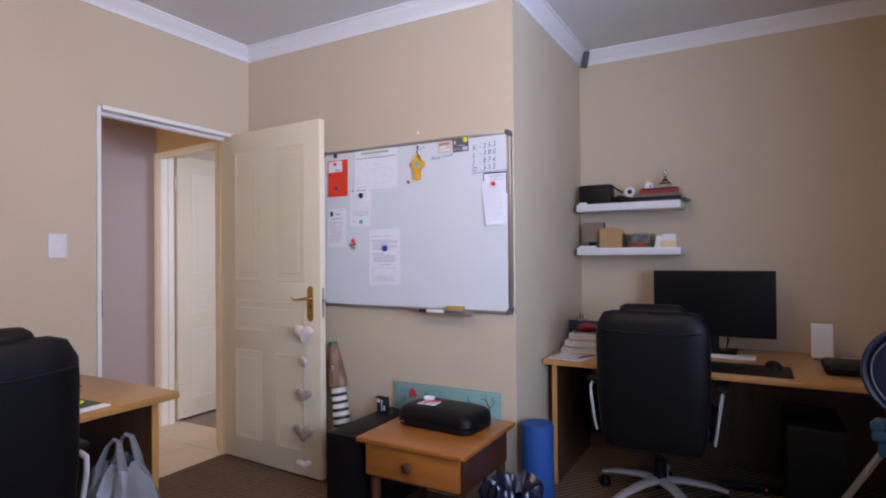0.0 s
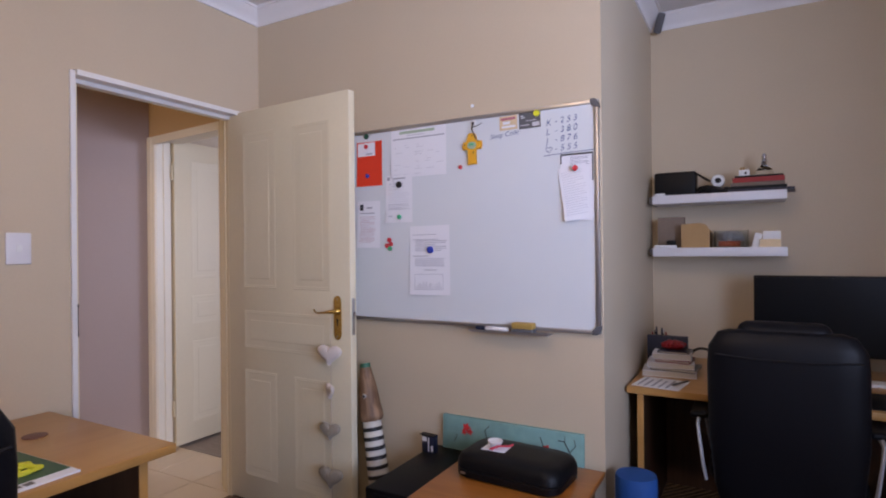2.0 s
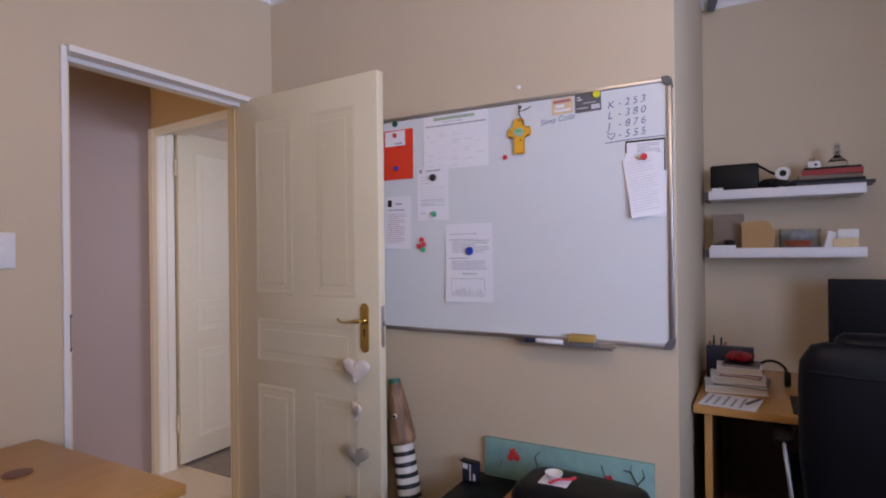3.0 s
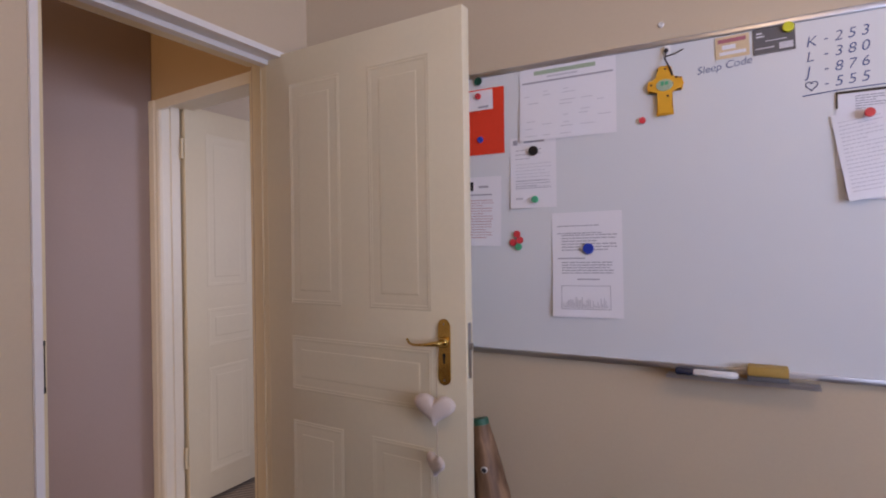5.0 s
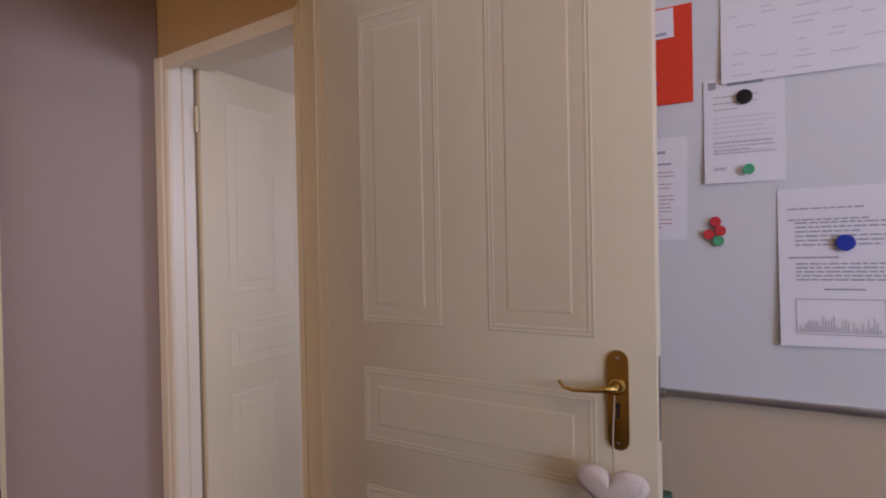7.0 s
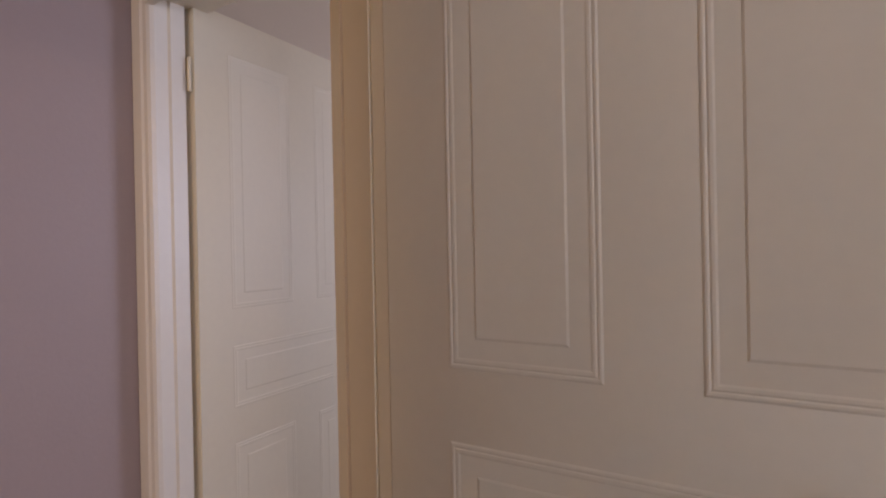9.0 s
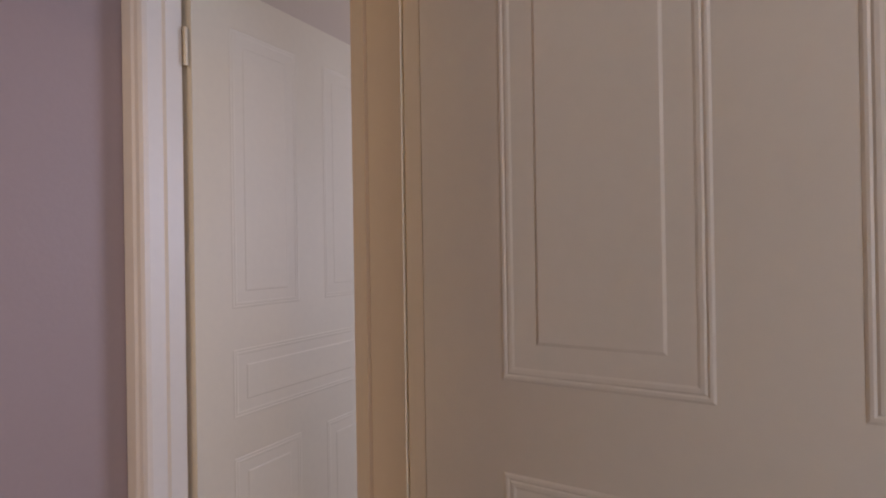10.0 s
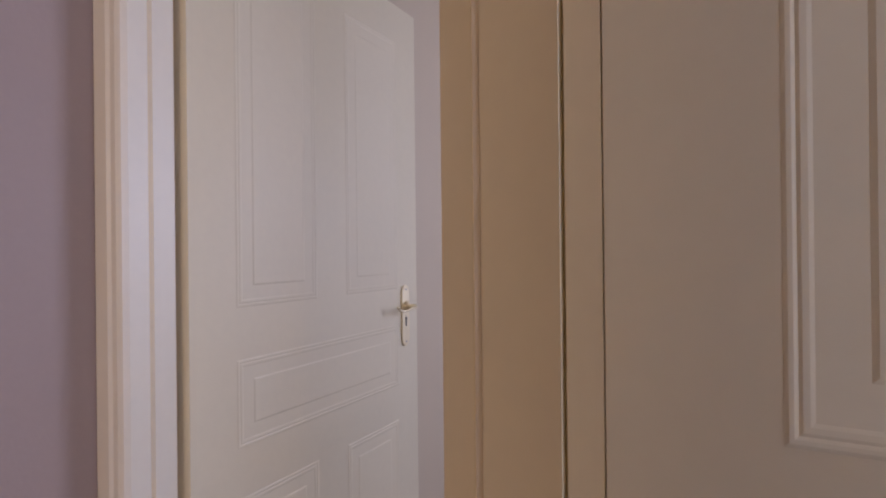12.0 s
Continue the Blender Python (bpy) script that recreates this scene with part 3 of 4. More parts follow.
bars = [(0.03, 0.865, 0.97, 0.89, M_PRINT), (0.16, 0.985, 0.80, 1.045, M_PRINTGREEN), (0.33, 0.995, 0.76, 1.030, M_PRINT), (0.30, 0.93, 0.62, 0.955, M_PRINTLIGHT)]
for k in range(26):
    u, v = rng.choice((0.05, 0.24, 0.43, 0.62, 0.80)) + rng.random() * 0.05, 0.06 + 0.055 * rng.randrange(13)
    bars.append((u, v, min(0.97, u + 0.05 + 0.09 * rng.random()), v + 0.010, M_PRINTLIGHT))
notice("wide printed planner sheet with a green title band", 0.892, 1.627, 1.184, 1.852, 0, 0.007, bars=[(u, v * 0.9, a, b * 0.9, i) for u, v, a, b, i in bars])
bars = lines(0.70, 0.82, 3, 0.12, 0.7, M_PRINT) + lines(0.30, 0.62, 8, 0.12, 0.92, M_PRINTLIGHT) + lines(0.28, 0.38, 4, 0.12, 0.92, M_PRINT)
bars += [(0.30, 0.92, 0.75, 0.95, M_PRINT), (0.06, 0.90, 0.16, 0.97, M_PRINT), (0.12, 0.12, 0.28, 0.15, M_PRINTLIGHT)]
notice("printed letter held by a black and a green magnet", 0.858, 1.421, 1.005, 1.640, 0, 0.006, bars=bars)
bars = lines(0.12, 0.66, 15, 0.12, 0.80, M_PRINTRED) + [(0.10, 0.80, 0.26, 0.93, M_MBLACK), (0.40, 0.84, 0.66, 0.87, M_PRINT), (0.12, 0.73, 0.75, 0.75, M_PRINT)]
notice("printed notice with a round dark emblem", 0.690, 1.307, 0.822, 1.530, 1, 0.008, bars=bars)
bars = lines(0.80, 0.87, 2, 0.08, 0.72, M_PRINT, 0.009) + lines(0.64, 0.78, 6, 0.14, 0.94, M_PRINT, 0.009) + [(0.08, 0.555, 0.48, 0.565, M_PRINT)] + lines(0.42, 0.52, 5, 0.14, 0.90, M_PRINT, 0.009)
bars += [(0.36, 0.355, 0.68, 0.365, M_PRINT)]
bars += [(0.13, 0.075, 0.83, 0.08, M_PRINT), (0.13, 0.295, 0.83, 0.30, M_PRINT), (0.13, 0.075, 0.137, 0.30, M_PRINT), (0.823, 0.075, 0.83, 0.30, M_PRINT)]
bars += [(0.16 + 0.022 * k, 0.09, 0.172 + 0.022 * k, 0.10 + 0.10 * rng.random(), M_PRINTLIGHT) for k in range(29)]
notice("stapled printed pages with a small chart at the foot", 0.992, 1.090, 1.198, 1.401, -0.5, 0.010, bars=bars)
notice("dark-bordered printed sheet on the whiteboard", 1.700, 1.478, 1.828, 1.664, 0, 0.002, bars=[(0, 0.965, 1, 1.0, M_MBLACK), (0, 0.78, 0.03, 1.0, M_MBLACK), (0.97, 0, 1.0, 1.0, M_MBLACK), (0.8, 0, 1, 0.03, M_MBLACK)] + lines(0.76, 0.92, 6, 0.3, 0.9, M_PRINT, 0.012))
notice("folded printed pages hung askew", 1.722, 1.398, 1.834, 1.610, -9, 0.016, y=BY - 0.005, bars=lines(0.10, 0.90, 19, 0.10, 0.88, M_PRINTLIGHT, 0.010))
notice("loose printed page behind others", 1.715, 1.405, 1.826, 1.56, 3, 0.006, y=BY - 0.0035, bars=lines(0.10, 0.5, 6, 0.10, 0.88, M_PRINTLIGHT, 0.010))
notice("cream illustrated business card", 1.441, 1.786, 1.520, 1.844, -1.5, 0.001, M_CARDY, bars=[(0.08, 0.70, 0.90, 0.88, M_PRINTRED), (0.12, 0.15, 0.9, 0.30, M_PAPER), (0.2, 0.4, 0.6, 0.6, M_PAPER)], name="business_card", category="card")
notice("dark business card with pale lettering bars", 1.528, 1.782, 1.620, 1.848, -1.5, 0.001, M_GREYPL, bars=[(0.08, 0.78, 0.22, 0.84, M_PAPER), (0.08, 0.66, 0.28, 0.71, M_PAPER), (0.30, 0.46, 0.8, 0.50, M_PRINTLIGHT), (0.05, 0.20, 0.5, 0.25, M_PRINTLIGHT), (0.62, 0.10, 0.95, 0.35, M_PRINTLIGHT)], name="business_card", category="card")


def magnet(x, z, r, material, label, deep=0.0, category="magnet"):
    y = BY - 0.003 - deep
    bm = lathe([(r, 0), (r, -0.004), (r * 0.94, -0.0062), (r * 0.72, -0.0066), (r * 0.68, -0.0058)], 24, "Y")
    return tagged(part("magnet", bm, material, at=pose(x, y, z)), label, category, "magnets on the whiteboard")


for x, z, r, m, lab, deep in ((0.750, 1.838, 0.013, M_MDGREEN, "dark green round magnet", 0), (0.752, 1.788, 0.010, M_MRED, "small red magnet holding a note", 0.006), (0.757, 1.648, 0.010, M_MBLUE, "small blue magnet on the red card", 0.004),
                        (0.934, 1.596, 0.015, M_MBLACK, "black round magnet holding a letter", 0.001), (0.940, 1.446, 0.011, M_MGREEN, "green magnet at the foot of a letter", 0.008), (0.877, 1.341, 0.011, M_MRED, "small red magnet in a cluster", 0),
                        (0.886, 1.322, 0.011, M_MRED, "small red magnet in a cluster", 0), (0.864, 1.315, 0.011, M_MRED, "small red magnet in a cluster", 0), (0.882, 1.301, 0.011, M_MGREEN, "small green magnet in a cluster", 0),
                        (1.100, 1.293, 0.016, M_MBLUE, "blue round magnet holding printed pages", 0.004), (1.255, 1.650, 0.009, M_MRED, "small red magnet on the bare board", 0), (1.763, 1.604, 0.011, M_MRED, "red magnet holding folded pages", 0.016),
                        (1.604, 1.840, 0.013, M_LIME, "lime round magnet on a dark card", 0.001)):
    magnet(x, z, r, m, lab, deep)

# yellow cross hung from a hook
cr = thing("hanging_cross", "yellow glazed clay cross with a green oval, hung by a cord", "cross", pose(1.315, BY - 0.002, 1.725), group="")
o = [(-0.022, -0.069), (0.023, -0.068), (0.015, -0.008), (0.016, -0.002), (0.043, -0.004), (0.048, 0.013), (0.044, 0.030), (0.019, 0.030), (0.018, 0.060), (0.010, 0.066), (-0.012, 0.066), (-0.019, 0.060), (-0.019, 0.030), (-0.042, 0.029), (-0.047, 0.012), (-0.042, -0.004), (-0.016, -0.002), (-0.015, -0.008)]
part("body", prism(o, -0.013, 0, 0.004), M_YELLOW, cr)
part("oval", lathe([(0.017, -0.0130), (0.016, -0.015)], 24, "Y", (0, 0, 0.013)), M_PRINTGREEN, cr, "pale green oval", at=Matrix.Diagonal((1.3, 1, 0.95, 1)))
part("leaf_motif", many([(-0.009, -0.0162, 0.011, -0.001, -0.0148, 0.022), (0.001, -0.0162, 0.012, 0.010, -0.0148, 0.021)]), M_MGREEN, cr, smooth=False)
for x, z in ((-0.034, 0.016), (0.030, 0.030), (0.020, 0.014), (0.002, 0.056), (0.008, -0.018)):
    part("dot", lathe([(0.003, -0.0132), (0.0025, -0.0142)], 10, "Y", (x, 0, z)), M_BRANCH, cr)
part("cord", tube([(0.020, -0.012, 0.036), (0.012, -0.016, 0.062), (0.002, -0.014, 0.082), (0.005, -0.010, 0.104)], 0.0022, 6), M_BRANCH, cr)
part("cord", tube([(0.004, -0.012, 0.090), (0.026, -0.014, 0.092), (0.048, -0.010, 0.103)], 0.0016, 6), M_BRANCH, cr)
hk = thing("adhesive_hook", "small clear adhesive hook with a bead", "hook", pose(1.320, BY, 1.836))
part("base", box(-0.008, -0.004, -0.018, 0.010, -0.001, 0.020, 0.002), M_WHITEPL, hk)
part("bead", lathe([(0.002, -0.007), (0.006, -0.002), (0.006, 0.002), (0.002, 0.007)], 12, "Z", (0, -0.010, -0.004)), M_BRANCH, hk)
tagged(part("wall_plug", lathe([(0.008, 0.0), (0.008, -0.003), (0.005, -0.006), (0.003, -0.004)], 14, "Y"), M_WHITEPL, at=pose(1.304, -0.0005, 1.915)), "small plastic wall plug above the whiteboard", "wall plug")

# pen and eraser on the tray
pen = thing("marker_pen", "white whiteboard marker with a blue cap on the tray", "marker", pose(1.335, -0.052, 0.9635, 0, 0, -2))
part("barrel", lathe([(0.006, 0.045), (0.0088, 0.05), (0.0088, 0.145), (0.006, 0.150)], 16, "X"), M_WHITEPL, pen)
part("cap", lathe([(0.006, 0.0), (0.0092, 0.003), (0.0092, 0.038), (0.0075, 0.0449)], 16, "X"), M_NAVY, pen, "navy cap")
er = thing("board_eraser", "yellow-topped felt board eraser on the tray", "eraser", pose(1.505, -0.076, 0.9542))
part("felt", box(0, 0, 0, 0.09, 0.045, 0.016, 0.002), M_GREYPL, er, "grey felt pad")
part("body", box(0, 0, 0.0162, 0.09, 0.045, 0.040, 0.004), mat("eraser_foam", (0.42, 0.27, 0.06), 0.7), er)

# light switch
sw = thing("light_switch", "white square light switch plate beside the door", "light switch", pose(0, -1.149, 1.313))
part("plate", box(0.0003, -0.041, -0.058, 0.010, 0.041, 0.058, 0.004), M_SHELF, sw)
part("rocker", box(0.0101, -0.010, -0.013, 0.014, 0.010, 0.013, 0.002), M_WHITEPL, sw)

# ---------- string of hearts on the door ----------


def heart_bm(s, depth):
    bm = bmesh.new()
    n, rings = 28, 5
    prev = None
    out = []
    for k in range(n):
        a = 2 * math.pi * k / n
        out.append((s * math.sin(a) ** 3, s * (13 * math.cos(a) - 5 * math.cos(2 * a) - 2 * math.cos(3 * a) - math.cos(4 * a)) / 16))
    for side in (-1, 1):
        rows = []
        for j in range(rings):
            f = math.cos(math.pi / 2 * j / rings)
            d = depth * math.sin(math.pi / 2 * j / rings) ** 0.8
            rows.append([bm.verts.new((x * f, side * d, z * f - 0.05 * s * (1 - f))) for x, z in out])
        for a, b in zip(rows, rows[1:]):
            for k in range(n):
                bm.faces.new((a[k], a[(k + 1) % n], b[(k + 1) % n], b[k]))
        tip = bm.verts.new((0, side * depth, 0))
        for k in range(n):
            bm.faces.new((rows[-1][k], rows[-1][(k + 1) % n], tip))
    bmesh.ops.remove_doubles(bm, verts=bm.verts[:], dist=0.0002)
    return bm


hs = thing("heart_garland", "string of five stuffed hearts hanging from the door handle", "garland", pose(0.700, -0.228, 0.0, 0, 0, ANG))
part("string", tube([(0.006, -0.004, 1.006), (0.004, -0.014, 0.93), (0.004, -0.012, 0.82), (0.000, -0.010, 0.60), (0.003, -0.010, 0.40), (0.0, -0.010, 0.09)], 0.0016, 6), M_STRING, hs)
for z, s, m, tilt, lab in ((0.832, 0.056, M_FELT, 0, "white felt heart"), (0.668, 0.040, M_FELT, -30, "small cream heart turned sideways"), (0.490, 0.046, M_WICKER, 4, "patterned silver heart"), (0.283, 0.056, M_WICKER, 0, "wide grey heart"), (0.105, 0.036, M_FELT, 20, "small cream heart")):
    ob = part("heart", heart_bm(s, s * 0.30), m, hs, lab)
    ob.matrix_basis = pose(0, -0.018, z, 0, 0, tilt) @ Matrix.Diagonal((1.28, 1.1, 0.92, 1))

# ---------- carved bird with striped body, leaning behind the door ----------
dk = thing("wooden_bird", "tall carved wooden bird with black and white striped body", "ornament", pose(0.918, -0.130, 0.0, 0, -12, -20) @ Matrix.Diagonal((1.08, 1.0, 0.97, 1)))


def bird_ring(h):
    """Half-width, half-depth and forward shift of the carving at height h."""
    table = ((0.0, 0.042, 0.045), (0.10, 0.045, 0.05), (0.30, 0.044, 0.048), (0.46, 0.041, 0.045), (0.534, 0.038, 0.042), (0.536, 0.042, 0.046), (0.545, 0.050, 0.056), (0.57, 0.050, 0.056), (0.63, 0.041, 0.050), (0.70, 0.034, 0.042), (0.76, 0.026, 0.030), (0.805, 0.022, 0.024))
    for a, b in zip(table, table[1:]):
        if h <= b[0]:
            f = (h - a[0]) / (b[0] - a[0])
            return a[1] + f * (b[1] - a[1]), a[2] + f * (b[2] - a[2])
    return table[-1][1:]


def bird_part(h0, h1, grow=0.0):
    bm = bmesh.new()
    rows = []
    steps = max(2, int((h1 - h0) / 0.012))
    for j in range(steps + 1):
        h = h0 + (h1 - h0) * j / steps
        rx, ry = bird_ring(h)
        k0 = 0.0025 * math.sin(h * 70)
        rows.append([bm.verts.new(((rx + grow + k0 * math.sin(3 * a)) * math.cos(a), (ry + grow) * math.sin(a), h)) for a in [2 * math.pi * k / 20 for k in range(20)]])
    for a, b in zip(rows, rows[1:]):
        for k in range(20):
            bm.faces.new((a[k], a[(k + 1) % 20], b[(k + 1) % 20], b[k]))
    bm.faces.new(rows[0]), bm.faces.new(rows[-1])
    return bm


part("body", bird_part(0.0, 0.535), M_STRIPEW, dk, "white painted body")
part("head", bird_part(0.536, 0.785), M_DUCK, dk, "bare brown carved head")
part("crown", bird_part(0.7855, 0.805), M_DUCKGREEN, dk, "green painted tip")
for k in range(7):
    part("stripe", bird_part(0.232 + 0.043 * k, 0.250 + 0.043 * k, 0.0012), M_STRIPEB, dk)
for a in (3.75, 5.3):
    ex, ey = 0.039 * math.cos(a), 0.047 * math.sin(a)
    eye = part("eye", lathe([(0.007, -0.003), (0.0105, 0.002), (0.008, 0.006)], 14, "Y"), M_STRIPEW, dk, at=pose(ex, ey, 0.655, 0, 0, math.degrees(a) - 270 + 180))
    part("pupil", lathe([(0.0075, 0.0062), (0.005, 0.0078)], 12, "Y"), M_BRANCH, eye)

# ---------- pedestal table, case, canvas, tower ----------
pd = thing("side_table", "orange varnished pine side table with one drawer", "table", pose(0, 0, 0))
part("tabletop", box(1.322, -0.580, 0.428, 1.868, -0.045, 0.450, 0.006, 3), M_PINE, pd)
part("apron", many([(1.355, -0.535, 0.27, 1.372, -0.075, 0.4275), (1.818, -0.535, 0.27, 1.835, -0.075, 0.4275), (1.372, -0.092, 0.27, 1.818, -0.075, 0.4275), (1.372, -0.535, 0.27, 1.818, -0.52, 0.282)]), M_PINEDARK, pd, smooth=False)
dr = part("drawer", box(1.362, -0.558, 0.287, 1.828, -0.536, 0.424, 0.003), M_PINE, pd, "orange pine drawer front")
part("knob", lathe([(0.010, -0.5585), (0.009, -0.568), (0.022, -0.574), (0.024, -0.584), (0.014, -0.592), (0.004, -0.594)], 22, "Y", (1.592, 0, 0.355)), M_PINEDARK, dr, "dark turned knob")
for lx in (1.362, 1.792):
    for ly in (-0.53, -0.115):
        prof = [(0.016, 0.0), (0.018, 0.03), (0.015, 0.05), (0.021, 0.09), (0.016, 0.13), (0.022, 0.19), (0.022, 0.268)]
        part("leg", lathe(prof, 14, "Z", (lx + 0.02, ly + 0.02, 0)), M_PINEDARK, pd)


def case_bm():
    bm = bmesh.new()
    rows = []
    for z, g in ((0.0, -0.012), (0.008, -0.002), (0.030, 0.0), (0.034, -0.004), (0.038, 0.0), (0.060, -0.002), (0.079, -0.010), (0.090, -0.028), (0.094, -0.075)):
        ring = []
        hx, hy = 0.205 + g, 0.125 + g
        r = min(0.055, 0.9 * hy)
        for cx, cy, a0 in ((1, 1, 0), (-1, 1, 90), (-1, -1, 180), (1, -1, 270)):
            for k in range(6):
                a = radians(a0 + 18 * k)
                ring.append(bm.verts.new((cx * (hx - r) + r * math.cos(a), cy * (hy - r) + r * math.sin(a), z)))
        rows.append(ring)
    for a, b in zip(rows, rows[1:]):
        for k in range(len(a)):
            bm.faces.new((a[k], a[(k + 1) % len(a)], b[(k + 1) % len(a)], b[k]))
    bm.faces.new(rows[0]), bm.faces.new(rows[-1])
    return bm


cs = thing("zip_case", "black moulded carrying case with rounded corners, closed", "case", pose(1.588, -0.238, 0.4502, 0, 0, -4))
part("shell", case_bm(), M_BLACK, cs)
part("badge", box(-0.170, -0.1275, 0.018, -0.148, -0.1245, 0.026), M_CHROME, cs, "small silver badge")
tg = thing("ribbon_tag", "small white dish with a pink ribbon on the case", "trinket", pose(1.508, -0.250, 0.5415))
part("card", box(-0.045, -0.035, 0, 0.05, 0.035, 0.004, 0.002), M_PAPER, tg)
part("dish", lathe([(0.014, 0.004), (0.022, 0.012), (0.030, 0.026), (0.028, 0.028), (0.012, 0.014)], 20), M_WHITEPL, tg, at=pose(-0.005, 0.010, 0.0005))
part("ribbon", tube([(-0.005, -0.040, 0.010), (0.02, -0.015, 0.018), (0.05, 0.010, 0.014), (0.065, 0.020, 0.020)], 0.010, 6, None, 0.25), mat("pink_ribbon", (0.65, 0.05, 0.10), 0.5), tg)

cv = thing("canvas_print", "teal canvas with dark branches and red blossom against the wall", "painting", pose(1.155, -0.030, 0.440, -2, 0, 0))
part("canvas", box(0, 0, -0.0190, 0.625, 0.022, 0.127, 0.003), M_TEAL, cv)


def twig(points, r):
    return tube([(x, -0.0012, z) for x, z in points], r, 5, None, 0.4)


for pts, r in ((((0.20, 0.02), (0.215, 0.05), (0.205, 0.085), (0.225, 0.105)), 0.003), (((0.215, 0.05), (0.235, 0.065)), 0.002), (((0.33, 0.0), (0.36, 0.04), (0.375, 0.045)), 0.003), (((0.36, 0.04), (0.355, 0.065)), 0.002),
               (((0.47, 0.02), (0.462, 0.06), (0.45, 0.095)), 0.003), (((0.565, -0.02), (0.572, 0.05), (0.55, 0.09), (0.525, 0.092)), 0.004), (((0.572, 0.05), (0.595, 0.08), (0.588, 0.105)), 0.003), (((0.55, 0.09), (0.552, 0.112)), 0.002), (((0.06, 0.02), (0.075, 0.05)), 0.002)):
    part("branch", twig(pts, r), M_BRANCH, cv)
for bx, bz, s in ((0.118, 0.085, 0.020), (0.135, 0.068, 0.016), (0.108, 0.064, 0.014), (0.478, 0.052, 0.018), (0.462, 0.040, 0.014), (0.500, 0.034, 0.010)):
    part("blossom", prism([(bx + s * (0.75 + 0.25 * math.cos(5 * a)) * math.cos(a), bz + s * (0.75 + 0.25 * math.cos(5 * a)) * math.sin(a)) for a in [2 * math.pi * k / 20 for k in range(20)]], -0.0028, -0.0006), M_BLOSSOM, cv)

tw = thing("computer_tower", "black box-shaped computer tower beside the side table", "computer", pose(0, 0, 0))
part("case", box(1.100, -0.520, 0.012, 1.305, -0.004, 0.420, 0.006), M_BLACK, tw)
part("front_panel", box(1.135, -0.528, 0.03, 1.295, -0.5205, 0.405, 0.004), M_BLACK, tw)
for fx in (1.145, 1.265):
    for fy in (-0.49, -0.13):
        part("foot", lathe([(0.014, 0), (0.014, 0.0118)], 12, "Z", (fx, fy, 0)), M_BLACK, tw)
pk = thing("small_pack", "small blue and white printed pack standing on the tower", "box", pose(1.100, -0.115, 0.4202, 0, 0, -6) @ Matrix.Diagonal((0.85, 1, 0.95, 1)))
part("carton", box(0, 0, 0, 0.075, 0.03, 0.075, 0.002), M_NAVY, pk)
part("label", many([(0.004, -0.0012, 0.050, 0.030, -0.0001, 0.070), (0.040, -0.0012, 0.006, 0.046, -0.0001, 0.07), (0.058, -0.0012, 0.010, 0.070, -0.0001, 0.035)]), M_PAPER, pk, "white label patches", smooth=False)
part("flap", box(-0.012, -0.002, 0.0753, 0.075, 0.030, 0.079), M_BLACK, pk, smooth=False)

# foam roller and lined bin
tagged(part("foam_roller", lathe([(0.068, 0.0), (0.074, 0.006), (0.075, 0.05), (0.075, 0.445), (0.071, 0.455), (0.035, 0.457)], 32), M_FOAM, at=pose(1.975, -0.03, 0.0)), "blue foam roller standing on end", "foam roller")
bn = thing("waste_bin", "small bin lined with a crumpled navy bag", "bin", pose(1.99, -0.40, 0.0) @ Matrix.Diagonal((1, 1, 1.22, 1)))
part("bin", lathe([(0.085, 0.0), (0.09, 0.005), (0.112, 0.225), (0.108, 0.226), (0.086, 0.012)], 26), M_BLACK, bn)


def crumpled(rings, n, seed):
    bm = bmesh.new()
    rows = []
    for r, z, a in rings:
        rows.append([bm.verts.new(((r + a * noise.noise((3 * math.cos(2 * math.pi * k / n), 3 * math.sin(2 * math.pi * k / n), z * 14 + seed))) * math.cos(2 * math.pi * k / n),
                                   (r + a * noise.noise((3 * math.cos(2 * math.pi * k / n) + 7, 3 * math.sin(2 * math.pi * k / n), z * 14 + seed))) * math.sin(2 * math.pi * k / n),
                                   z + 0.8 * a * noise.noise((2 * k / n * 9, z * 9, seed)))) for k in range(n)])
    for a, b in zip(rows, rows[1:]):
        for k in range(n):
            bm.faces.new((a[k], a[(k + 1) % n], b[(k + 1) % n], b[k]))
    return bm


part("liner", crumpled([(0.118, 0.10, 0.015), (0.122, 0.13, 0.030), (0.120, 0.16, 0.022), (0.124, 0.19, 0.035), (0.118, 0.215, 0.025), (0.120, 0.238, 0.040), (0.106, 0.255, 0.045), (0.09, 0.236, 0.03), (0.07, 0.20, 0.03)], 96, 2.0), M_BINBLUE, bn, "crumpled navy plastic liner")

# ---------- desks ----------
dl = thing("office_desk", "oak laminate desk against the wall beside the door", "desk", pose(0, 0, 0))
part("desktop", box(0.018, -2.75, 0.664, 0.775, -1.055, 0.694, 0.005), M_DESKY, dl)
part("end_panel", box(0.06, -1.155, 0.0, 0.735, -1.130, 0.6635, 0.002), M_DESKSHADE, dl)
part("end_panel", box(0.06, -2.70, 0.0, 0.735, -2.675, 0.6635, 0.002), M_DESKSHADE, dl)
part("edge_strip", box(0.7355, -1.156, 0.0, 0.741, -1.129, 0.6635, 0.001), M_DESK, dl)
part("modesty_panel", box(0.10, -2.674, 0.20, 0.118, -1.156, 0.6635), M_DESKSHADE, dl, smooth=False)
gm = thing("green_poster", "green printed folder with a white border on the desk", "folder", pose(0.40, -1.92, 0.6945, 0, 0, 2))
part("board", box(0, 0, 0, 0.37, 0.58, 0.006, 0.001), M_PAPER, gm)
part("cover", box(0.002, 0.002, 0.0062, 0.330, 0.576, 0.0075), M_GREENMAT, gm, "dark green cover", smooth=False)
